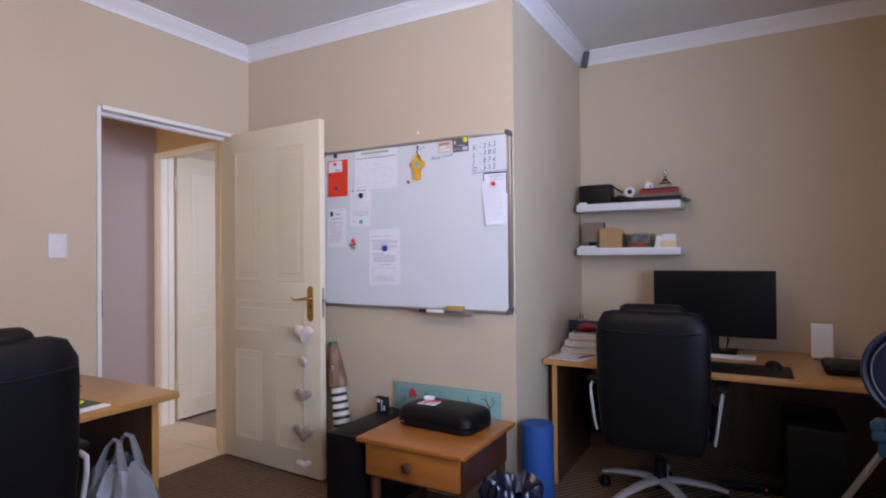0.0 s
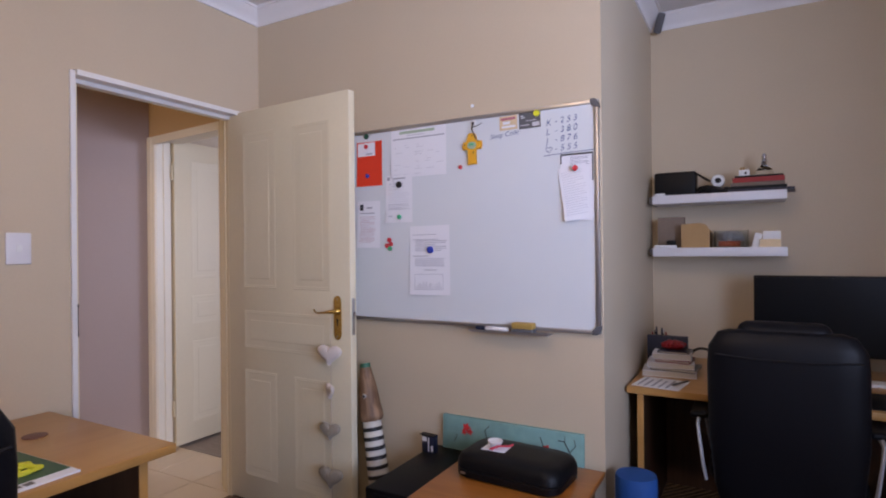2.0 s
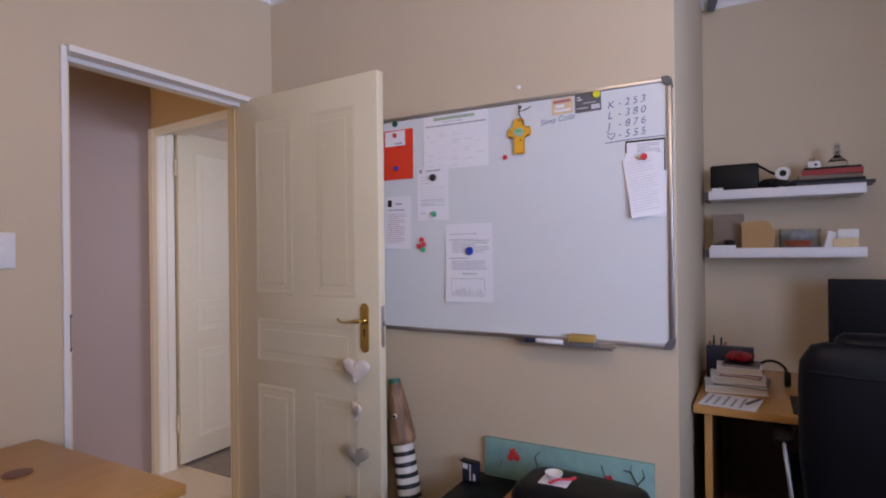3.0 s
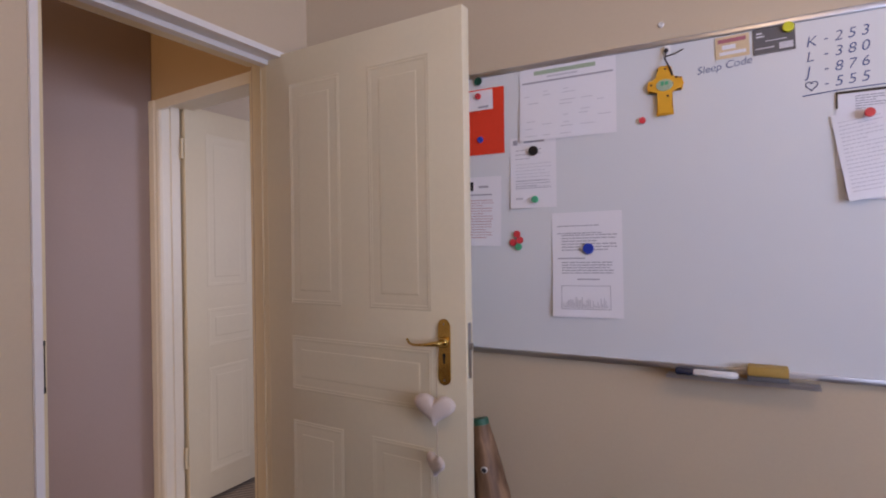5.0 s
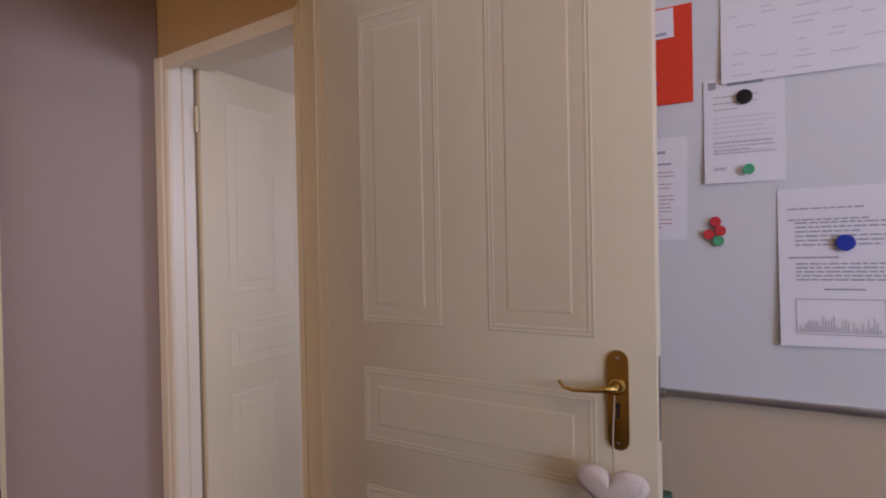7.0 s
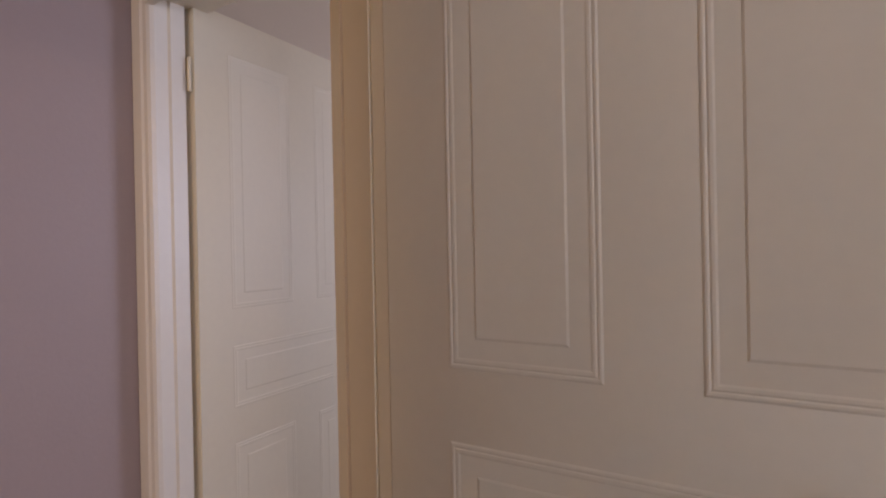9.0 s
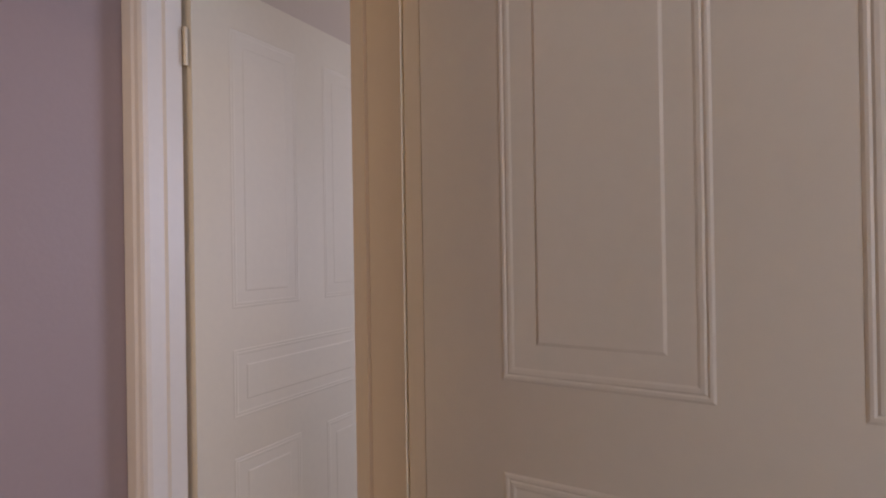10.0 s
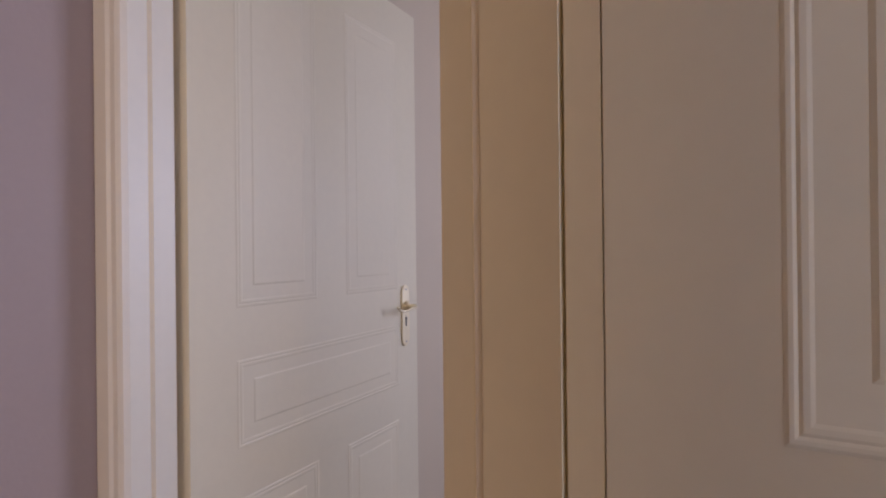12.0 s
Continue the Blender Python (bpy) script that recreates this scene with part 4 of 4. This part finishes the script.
part("print", many([(0.338 + 0.004 * (k % 2), y, 0.0062, 0.352 + 0.004 * (k % 3), y + 0.022, 0.0068) for k, y in enumerate((0.10, 0.128, 0.156, 0.30, 0.328, 0.36, 0.39, 0.424, 0.452))]), M_GREYPL, gm, "grey printed bars on the border", smooth=False)["kind"] = "stuff"
rib = []
for k in range(64):
    a = 2 * math.pi * k / 64
    rib.append((0.235 + 0.044 * math.cos(a), 0.500 + 0.028 * math.sin(2 * a) + 0.009 * math.sin(5 * a), 0.012 + 0.004 * math.sin(a)))
tagged(part("yellow_ribbon", tube(rib + rib[:1], 0.008, 8, None, 0.6), M_LIME, at=pose(0.40, -1.92, 0.6955, 0, 0, 2)), "looped yellow ribbon lying on the green folder", "ribbon")
tagged(part("desk_grommet", lathe([(0.036, 0.0), (0.036, 0.003), (0.030, 0.0045)], 28), mat("grommet_brown", (0.16, 0.07, 0.05), 0.5), at=pose(0.30, -1.235, 0.6942)), "brown round cable cap let into the desk", "grommet")

dr2 = thing("office_desk", "long oak laminate desk in the alcove", "desk", pose(0, 0, 0))
part("desktop", box(1.868, 0.355, 0.655, 3.62, 1.185, 0.685, 0.005), M_DESK, dr2)
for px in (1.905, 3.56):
    part("end_panel", box(px, 0.41, 0.0, px + 0.025, 1.15, 0.6545, 0.002), M_DESKSHADE, dr2)
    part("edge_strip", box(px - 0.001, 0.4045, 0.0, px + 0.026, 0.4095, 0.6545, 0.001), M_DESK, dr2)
# taken down to the floor so the space under the desk stays dark
part("modesty_panel", box(1.931, 1.10, 0.0, 3.559, 1.118, 0.6545), M_DESKSHADE, dr2, smooth=False)

mo = thing("monitor", "large black flat monitor on the desk", "monitor", pose(0, 0, 0))
part("housing", box(2.360, 0.912, 0.786, 2.980, 0.945, 1.153, 0.005), M_BLACK, mo)
part("screen", box(2.370, 0.9085, 0.802, 2.970, 0.9118, 1.143), M_SCREEN, mo, "dark switched-off screen", smooth=False)
part("neck", box(2.64, 0.935, 0.70, 2.70, 0.965, 0.90, 0.006), M_BLACK, mo)
part("foot", box(2.55, 0.86, 0.6852, 2.79, 1.04, 0.700, 0.005), M_BLACK, mo)
tagged(part("monitor_cable", tube([(2.74, 0.955, 0.80), (2.745, 1.0, 0.75), (2.73, 1.06, 0.70), (2.80, 1.12, 0.690)], 0.004, 6), M_BLACK), "thin black cable behind the monitor", "cable")
kb = thing("white_keyboard", "slim white keyboard below the monitor", "keyboard", pose(2.52, 0.80, 0.6853, 0, 0, -2))
part("tray", box(0, 0, 0, 0.36, 0.10, 0.012, 0.003), M_WHITEPL, kb)
tagged(part("desk_pad", box(2.20, 0.385, 0.6853, 3.03, 0.66, 0.690, 0.002), M_BLACK), "black desk pad at the edge of the desk", "desk pad")


def mouse_bm():
    bm = bmesh.new()
    bmesh.ops.create_uvsphere(bm, u_segments=18, v_segments=10, radius=1)
    for v in bm.verts:
        v.co = Vector((v.co.x * 0.034, v.co.y * 0.058, max(0, v.co.z) * 0.036))
    return bm


tagged(part("computer_mouse", mouse_bm(), M_BLACK, at=pose(2.955, 0.60, 0.6902, 0, 0, 20)), "black computer mouse on the pad", "mouse")
rt = thing("router", "upright white network router with an indicator light", "router", pose(3.135, 0.955, 0.6852))
part("shell", box(0, 0, 0.010, 0.098, 0.035, 0.190, 0.008, 3), M_WHITEPL, rt)
part("base", box(0.01, -0.012, 0, 0.088, 0.047, 0.0098, 0.003), M_GREYPL, rt)
part("indicator", lathe([(0.003, -0.0001), (0.003, -0.0012)], 8, "Y", (0.075, 0, 0.022)), M_PAPER, rt)
tagged(part("laptop_sleeve", box(3.16, 0.54, 0.6852, 3.50, 0.78, 0.735, 0.018, 4), M_BLACK), "closed black padded sleeve on the desk", "sleeve")
tagged(part("white_tray", box(3.27, 0.90, 0.6852, 3.50, 1.02, 0.70, 0.004), M_WHITEPL), "flat white box at the back of the desk", "box")
pc = thing("computer_tower", "black computer tower under the desk", "computer", pose(3.00, 0.52, 0))
part("case", box(0, 0, 0.01, 0.24, 0.46, 0.44, 0.008), M_BLACK, pc)
part("front_panel", box(0.01, -0.008, 0.02, 0.23, -0.0005, 0.43, 0.003), M_BLACK, pc)
for fx in (0.03, 0.21):
    for fy in (0.04, 0.42):
        part("foot", lathe([(0.012, 0), (0.012, 0.0099)], 10, "Z", (fx, fy, 0)), M_BLACK, pc)
ps = thing("power_strip", "power strip with a red indicator on the floor", "power strip", pose(2.72, 0.75, 0, 0, 0, 10))
part("bar", box(0, 0, 0, 0.28, 0.05, 0.04, 0.006), M_BLACK, ps)
part("indicator", box(0.20, -0.002, 0.018, 0.206, -0.0002, 0.024), M_LED, ps, "lit red indicator", smooth=False)

# books, papers and pens on the desk
bks = ((1.895, 0.600, 0.235, 0.17, 0.026, M_PAPER, 6), (1.925, 0.628, 0.200, 0.165, 0.014, M_GREYPL, -5), (1.915, 0.605, 0.205, 0.15, 0.026, M_PAPER, 4), (1.950, 0.625, 0.150, 0.135, 0.013, M_REDBOOK, -6), (1.938, 0.612, 0.170, 0.13, 0.028, M_PAPER, 3), (1.958, 0.628, 0.135, 0.12, 0.010, M_NAVY, -4))
z = 0.6852
for x, y, w, d, h, m, a in bks:
    b = thing("book", "worn book lying in a desk stack", "book", pose(x, y, z, 0, 0, a), group="books stacked on the desk")
    part("page_block", box(0.003, 0.003, 0.0025, w - 0.003, d, h - 0.0025), M_PAGES, b, smooth=False)
    part("cover", many([(0, 0, 0, w, d + 0.003, 0.0023), (0, 0, h - 0.0023, w, d + 0.003, h), (0, 0, 0.0023, 0.0023, d + 0.003, h - 0.0023)]), m, b, smooth=False)
    z += h + 0.0004
tagged(part("red_pouch", crumpled([(0.03, 0.0, 0.006), (0.05, 0.012, 0.014), (0.052, 0.024, 0.018), (0.03, 0.036, 0.014), (0.004, 0.038, 0.004)], 28, 5.0), M_REDBOOK, at=pose(2.02, 0.71, z)), "crumpled red pouch on the books", "pouch")
ca = thing("pen_holder", "dark mesh pen holder with pens", "pen holder", pose(1.925, 0.93, 0.6852))
part("cup", lathe([(0.042, 0), (0.042, 0.13), (0.039, 0.13), (0.039, 0.006)], 20), M_BLACK, ca)
for k in range(6):
    a = k * 1.05
    part("pen", tube([(0.02 * math.cos(a), 0.02 * math.sin(a), 0.008), (0.034 * math.cos(a), 0.034 * math.sin(a), 0.165 + 0.012 * (k % 3))], 0.004, 7), (M_REDBOOK, M_CHROME, M_NAVY)[k % 3], ca)
fl = thing("file_stack", "dark standing files against the alcove wall", "files", pose(1.885, 0.80, 0.6852))
for k in range(3):
    part("file", box(0.0, 0.035 * k, 0, 0.19 - 0.02 * k, 0.03 + 0.035 * k, 0.165 - 0.012 * k, 0.003), (M_NAVY, M_BLACK, M_GREYPL)[k], fl)
ds = thing("printed_form", "printed form on the desk corner", "paper", pose(1.882, 0.385, 0.6854, 0, 0, -8))
part("sheet", box(0, 0, 0, 0.20, 0.20, 0.0012), M_PAPER, ds, smooth=False)
part("print", many([(0.018 + 0.03 * k, 0.02, 0.0013, 0.028 + 0.03 * k, 0.18 - 0.03 * (k % 2), 0.0017) for k in range(5)]), M_PRINT, ds, smooth=False)
tagged(part("ballpoint_pen", lathe([(0.001, 0), (0.0045, 0.012), (0.0045, 0.12), (0.003, 0.13)], 10, "X"), M_GREYPL, at=pose(2.045, 0.43, 0.6915, 0, 0, 65)), "grey pen lying on the form", "pen")
hd = thing("headphones", "small black headset on the desk", "headset", pose(2.14, 0.80, 0.6852))
part("band", tube([(0.06 * math.cos(a), 0.0, 0.055 + 0.06 * math.sin(a)) for a in [math.pi * k / 10 for k in range(11)]], 0.006, 8), M_BLACK, hd)
for sx in (-0.06, 0.06):
    part("ear_cup", lathe([(0.03, -0.012), (0.034, 0), (0.03, 0.012)], 18, "X", (sx, 0, 0.040)), M_BLACK, hd)

# ---------- floating shelves with their things ----------
for nm, zt in (("upper", 1.567), ("lower", 1.290)):
    s = thing("floating_shelf", "white floating shelf in the alcove", "shelf", pose(0, 0, 0), group="floating shelves")
    part("board", box(1.892, 0.965, zt - 0.045, 2.505, 1.1998, zt, 0.002), M_SHELF, s)
    # dark grey strip filling most of the gap between shelf end and side wall
    part("end_bracket", box(1.872, 0.99, zt - 0.043, 1.8918, 1.1998, zt - 0.004), M_GREYPL, s, "dark end strip", smooth=False)
U, L = 1.5673, 1.2903
sp = thing("black_pouch", "black boxy camera bag on the shelf", "bag", pose(1.90, 0.985, U))
part("body", box(0, 0, 0, 0.205, 0.11, 0.122, 0.010, 3), M_BLACK, sp)
part("strap", tube([(0.205, 0.04, 0.11), (0.245, 0.03, 0.08), (0.27, 0.03, 0.065)], 0.006, 6), M_BLACK, sp)
tagged(part("cable_heap", crumpled([(0.07, 0.0, 0.01), (0.075, 0.015, 0.02), (0.05, 0.035, 0.02), (0.006, 0.045, 0.01)], 30, 8.0), M_BLACK, at=pose(2.165, 1.03, U)), "heap of black cable on the shelf", "cable")
wc = thing("webcam", "small white round camera on a stand", "camera", pose(2.203, 1.075, U))
part("stand", lathe([(0.025, 0), (0.025, 0.006), (0.006, 0.012), (0.006, 0.04)], 16), M_WHITEPL, wc)
part("head", lathe([(0.012, 0.014), (0.030, 0.010), (0.034, -0.004), (0.030, -0.014), (0.02, -0.016)], 22, "Y", (0, 0, 0.070)), M_WHITEPL, wc)
part("lens", lathe([(0.015, -0.0161), (0.013, -0.019)], 16, "Y", (0, 0, 0.072)), M_BLACK, wc, "black lens")
tagged(part("white_clip", box(1.905, 0.972, U, 1.955, 0.983, U + 0.012, 0.003), M_WHITEPL), "small white clip at the shelf edge", "clip")
z = U
for w, d, h, m, lab, dx, a in ((0.285, 0.19, 0.012, M_NAVY, "thin grey-blue book on the shelf", -0.01, -4), (0.275, 0.18, 0.016, M_BLACK, "black notebook on the shelf", -0.03, 2), (0.235, 0.17, 0.016, M_CARDGREY, "brown notebook on the shelf", 0.0, 1), (0.225, 0.165, 0.024, M_REDBOOK, "red-edged notebook on the shelf", 0.01, -3), (0.21, 0.16, 0.010, M_BLACK, "thin black notebook on top", 0.02, 0)):
    b = thing("notebook", lab, "book", pose(2.262 + dx, 0.985, z, 0, 0, a), group="notebooks on the shelf")
    part("page_block", box(0.004, 0.004, 0.002, w - 0.004, d - 0.002, h - 0.002), M_PAGES, b, smooth=False)
    part("cover", many([(0, 0, 0, w, d, 0.0018), (0, 0, h - 0.0018, w, d, h), (0, -0.001, 0.0018, w, 0.001, h - 0.0018)]), m, b, smooth=False)
    z += h + 0.0004
ad = thing("plug_adapter", "white plug adapter on the notebooks", "adapter", pose(2.300, 1.03, z))
part("body", box(0, 0, 0, 0.048, 0.035, 0.034, 0.004), M_WHITEPL, ad)
part("socket", lathe([(0.006, -0.0001), (0.005, -0.0012)], 10, "Y", (0.030, 0, 0.017)), M_HOLE, ad)
for px in (0.010, 0.022):
    part("pin", lathe([(0.0025, 0.0341), (0.0025, 0.048)], 8, "Z", (px, 0.018, 0)), M_BRASS, ad)
bt = thing("perfume_bottle", "clear glass bottle with a silver stopper", "bottle", pose(2.412, 1.06, z) @ Matrix.Diagonal((1, 1, 1.3, 1)))
part("flask", lathe([(0.022, 0), (0.040, 0.004), (0.038, 0.022), (0.016, 0.038), (0.010, 0.045)], 22), M_GLASS, bt)
part("stopper", lathe([(0.010, 0.0453), (0.016, 0.056), (0.010, 0.064), (0.013, 0.076), (0.006, 0.086)], 16), M_CHROME, bt, "silver stopper")

gb = thing("cardboard_sleeve", "grey-brown card folder standing on the shelf", "folder", pose(1.905, 1.06, L))
part("panel", box(0, 0, 0, 0.135, 0.05, 0.165, 0.003), M_CARDGREY, gb)
cb = thing("cardboard_box", "open brown cardboard magazine box", "box", pose(2.03, 0.995, L))
o = [(0, 0), (0.135, 0), (0.135, 0.085), (0.11, 0.122), (0.085, 0.128), (0, 0.122)]
part("front", prism(o, 0, 0.004), M_CARDBOARD, cb, smooth=False)
part("back", prism(o, 0.14, 0.144), M_CARDBOARD, cb, smooth=False)
part("side", many([(0, 0.0042, 0, 0.004, 0.1398, 0.12), (0.131, 0.0042, 0, 0.135, 0.1398, 0.083), (0.0042, 0.0042, 0, 0.1308, 0.1398, 0.004)]), M_CARDBOARD, cb, smooth=False)
tagged(part("white_charger", box(1.896, 0.985, L, 2.005, 1.035, L + 0.014, 0.004), M_WHITEPL), "flat white device on the shelf", "device")
tagged(part("black_gadget", box(1.955, 1.0, L + 0.0145, 2.0, 1.05, L + 0.04, 0.008), M_BLACK), "small black gadget on the white device", "gadget")
tb = thing("plastic_tub", "clear plastic tub with odds and ends", "tub", pose(2.185, 0.99, L))
part("tub", many([(0, 0, 0, 0.155, 0.15, 0.003), (0, 0, 0.003, 0.003, 0.15, 0.085), (0.152, 0, 0.003, 0.155, 0.15, 0.085), (0.003, 0, 0.003, 0.152, 0.003, 0.085), (0.003, 0.147, 0.003, 0.152, 0.15, 0.085)]), M_CLEARPL, tb, smooth=False)
tagged(part("orange_case", box(2.205, 1.0, L + 0.004, 2.305, 1.06, L + 0.032, 0.004), M_ORANGE), "orange plastic case inside the tub", "case")
tagged(part("cable_bundle", crumpled([(0.05, 0.0, 0.012), (0.062, 0.02, 0.02), (0.055, 0.05, 0.03), (0.03, 0.075, 0.03), (0.004, 0.085, 0.006)], 34, 12.0), mat("pale_leads", (0.42, 0.43, 0.46), 0.5, 0, 60, 0.4, 0.3), at=pose(2.262, 1.06, L + 0.0325) @ Matrix.Diagonal((1, 1, 0.6, 1))), "grey tangle of leads in the tub", "cable")
tagged(part("white_box", box(-0.0, 0, 0, 0.034, 0.05, 0.075, 0.003), M_WHITEPL, at=pose(2.352, 1.0, L, 0, 14, 0)), "leaning white box on the shelf", "box")
tagged(part("cream_box", box(2.388, 0.985, L, 2.478, 1.04, L + 0.038, 0.003), M_CARDY), "small cream box on the shelf", "box")
tagged(part("white_box", box(2.402, 0.985, L + 0.0385, 2.478, 1.04, L + 0.078, 0.003), M_WHITEPL), "white box on top of a cream box", "box")

# dark feather-like sensor at the ceiling corner
tagged(part("corner_sensor", box(-0.020, -0.015, -0.055, 0.020, 0.015, 0.055, 0.008), M_GREYPL, at=pose(1.915, 1.13, 2.545, 30, 22, 0)), "grey alarm sensor in the alcove corner under the ceiling", "sensor")

# ---------- office chairs ----------


def pad(x0, y0, z0, x1, y1, z1, r, puff):
    """A stuffed cushion with rounded edges and a slight bulge."""
    bm = box(x0, y0, z0, x1, y1, z1)
    bmesh.ops.subdivide_edges(bm, edges=bm.edges[:], cuts=9, use_grid_fill=True)
    c, h = Vector(((x0 + x1) / 2, (y0 + y1) / 2, (z0 + z1) / 2)), Vector(((x1 - x0) / 2, (y1 - y0) / 2, (z1 - z0) / 2))
    for v in bm.verts:
        d = v.co - c
        q = Vector([max(-h[i] + r, min(h[i] - r, d[i])) for i in range(3)])
        e = d - q
        if e.length > 1e-6:
            e = e.normalized() * r
        u = [d[i] / h[i] for i in range(3)]
        f = (1 - u[0] ** 2) * (1 - u[2] ** 2) if h[1] < min(h[0], h[2]) else (1 - u[0] ** 2) * (1 - u[1] ** 2)
        k = 1 if h[1] < min(h[0], h[2]) else 2
        p = q + e
        p[k] += (1 if u[k] > 0 else -1) * puff * f if abs(u[k]) > 0.99 else 0
        v.co = c + p
    return bm


def office_chair(at, label, lift):
    c = thing("office_chair", label, "chair", at, group="office chairs")
    fixed = ("gas_column", "base_leg")
    back = part("backrest", pad(-0.252, -0.275, 0.345, 0.252, -0.185, 1.005, 0.042, 0.010), M_LEATHER, c, "padded black leather backrest")
    for v in back.data.vertices:
        v.co.x *= 1.0 - 0.10 * max(0, (0.62 - v.co.z) / 0.25)
        v.co.y -= 0.03 * (v.co.z - 0.7)
        v.co.x *= 1.0 - 0.13 * max(0.0, (v.co.z - 0.90) / 0.105) ** 2
    part("headrest", pad(-0.150, -0.250, 0.90, 0.150, -0.160, 1.035, 0.040, 0.006), M_LEATHER, c)
    part("back_seam", tube([(-0.225, -0.293, 0.915), (-0.1, -0.296, 0.905), (0.1, -0.296, 0.905), (0.225, -0.293, 0.915)], 0.004, 6), M_LEATHER, c)
    part("seat", pad(-0.255, -0.22, 0.40, 0.255, 0.26, 0.50, 0.045, 0.015), M_LEATHER, c)
    part("mechanism", box(-0.10, -0.12, 0.345, 0.10, 0.12, 0.3995, 0.012), M_BLACK, c)
    for s in (-1, 1):
        arm = part("armrest", tube([(s * 0.262, -0.20, 0.41), (s * 0.272, -0.21, 0.47), (s * 0.285, -0.215, 0.58), (s * 0.290, -0.205, 0.622), (s * 0.290, -0.16, 0.630), (s * 0.290, 0.04, 0.630), (s * 0.288, 0.10, 0.60), (s * 0.262, 0.12, 0.43)], 0.012, 10, None, 0.55), M_SILVER, c, "silver looped arm")
        part("arm_pad", pad(s * 0.29 - 0.032, -0.17, 0.632, s * 0.29 + 0.032, 0.10, 0.657, 0.011, 0.002), M_LEATHER, arm)
    part("gas_column", lathe([(0.030, 0.085), (0.030, 0.22), (0.016, 0.225), (0.016, 0.345 + lift)], 18), M_BLACK, c)
    for k in range(5):
        a = 2 * math.pi * k / 5 + 0.35
        ca_, sa_ = math.cos(a), math.sin(a)
        leg = part("base_leg", tube([(0.03 * ca_, 0.03 * sa_, 0.120), (0.12 * ca_, 0.12 * sa_, 0.118), (0.24 * ca_, 0.24 * sa_, 0.098), (0.315 * ca_, 0.315 * sa_, 0.076)], [0.032, 0.028, 0.024, 0.018], 10, None, 0.6), M_BASE, c, "silver base leg")
        bm = lathe([(0.026, -0.02), (0.029, -0.015), (0.029, -0.004), (0.012, -0.003), (0.012, 0.003), (0.029, 0.004), (0.029, 0.015), (0.026, 0.02)], 16, "X")
        bmesh.ops.transform(bm, matrix=pose(0.305 * ca_, 0.305 * sa_, 0.029, 0, 0, math.degrees(a) + 70), verts=bm.verts[:])
        part("castor", bm, M_BLACK, leg, "black twin castor")
    for ob in c.children:
        if not ob.name.startswith(fixed):
            ob.location.z += lift
    return c


office_chair(pose(2.455, 0.42, 0, 0, 0, 0), "black leather high-back office chair pushed to the alcove desk", -0.02)
office_chair(pose(0.905, -1.895, 0, 0, 0, 88), "black leather high-back office chair at the desk by the door", 0.032)

# carrier bag under the desk
bg = thing("carrier_bag", "translucent white plastic carrier bag with handles up", "bag", pose(0.76, -1.30, 0.0, 0, 0, 25) @ Matrix.Diagonal((1.05, 1.1, 1.07, 1)))
part("sack", crumpled([(0.02, 0.004, 0.004), (0.13, 0.006, 0.01), (0.16, 0.08, 0.03), (0.15, 0.18, 0.04), (0.125, 0.28, 0.05), (0.095, 0.36, 0.05), (0.07, 0.42, 0.04), (0.05, 0.45, 0.03)], 72, 21.0), M_BAG, bg)
for s in (-1, 1):
    part("handle", tube([(-0.055, s * 0.04, 0.36), (-0.042, s * 0.045, 0.45), (-0.022, s * 0.035, 0.51), (0.0, s * 0.03, 0.535), (0.022, s * 0.034, 0.525), (0.038, s * 0.045, 0.45), (0.05, s * 0.05, 0.36)], [0.030, 0.020, 0.013, 0.011, 0.013, 0.022, 0.032], 9, None, 0.4), M_BAG, bg)

# tripod fan beside the desk
fn = thing("tripod_fan", "dark round clip fan on a silver tripod", "fan", pose(3.348, -0.25, 0.0, 0, 0, -20))
part("guard_ring", tube([(0.15 * math.cos(2 * math.pi * k / 36), -0.03, 0.86 + 0.15 * math.sin(2 * math.pi * k / 36)) for k in range(37)], 0.010, 8), M_NAVY, fn)
part("fan_back", lathe([(0.02, 0.05), (0.10, 0.04), (0.148, 0.0), (0.148, -0.02), (0.10, -0.03), (0.03, -0.035)], 32, "Y", (0, 0, 0.86)), M_NAVY, fn)
part("trim", tube([(0.128 * math.cos(2 * math.pi * k / 36), -0.036, 0.86 + 0.128 * math.sin(2 * math.pi * k / 36)) for k in range(37)], 0.003, 6), M_GREYPL, fn)
part("clamp", many([(-0.13, -0.05, 0.625, 0.05, 0.05, 0.665, 0.012), (-0.135, -0.045, 0.660, -0.095, 0.045, 0.690, 0.008), (-0.115, -0.04, 0.575, 0.04, 0.04, 0.628, 0.012)]), M_CLAMP, fn, "blue plastic clamp")
part("stem", lathe([(0.016, 0.55), (0.016, 0.72)], 12), M_CLAMP, fn)
for k in range(3):
    a = 2 * math.pi * k / 3 + 3.3
    leg = part("leg", tube([(0.03 * math.cos(a) - 0.07, 0.03 * math.sin(a), 0.60), (0.36 * math.cos(a) - 0.07, 0.36 * math.sin(a), 0.014)], 0.011, 8), M_CHROME, fn)
    part("rubber_foot", lathe([(0.014, 0.0), (0.014, 0.02)], 10, "Z", (0.36 * math.cos(a) - 0.07, 0.36 * math.sin(a), 0)), M_BLACK, leg)

# ---------- hall tiles ----------
hall = bpy.data.objects["hall_floor"]
tile_mesh = mesh_of("tile", box(0.002, 0.002, 0, 0.323, 0.323, 0.0065, 0.0015, 1), M_TILE, False)
for i in range(3):
    for j in range(10):
        ob = new("tile", tile_mesh)
        ob.parent = hall
        ob.location = (-1.058 + 0.325 * i, -3.0 + 0.325 * j - 0.055, -0.0062)
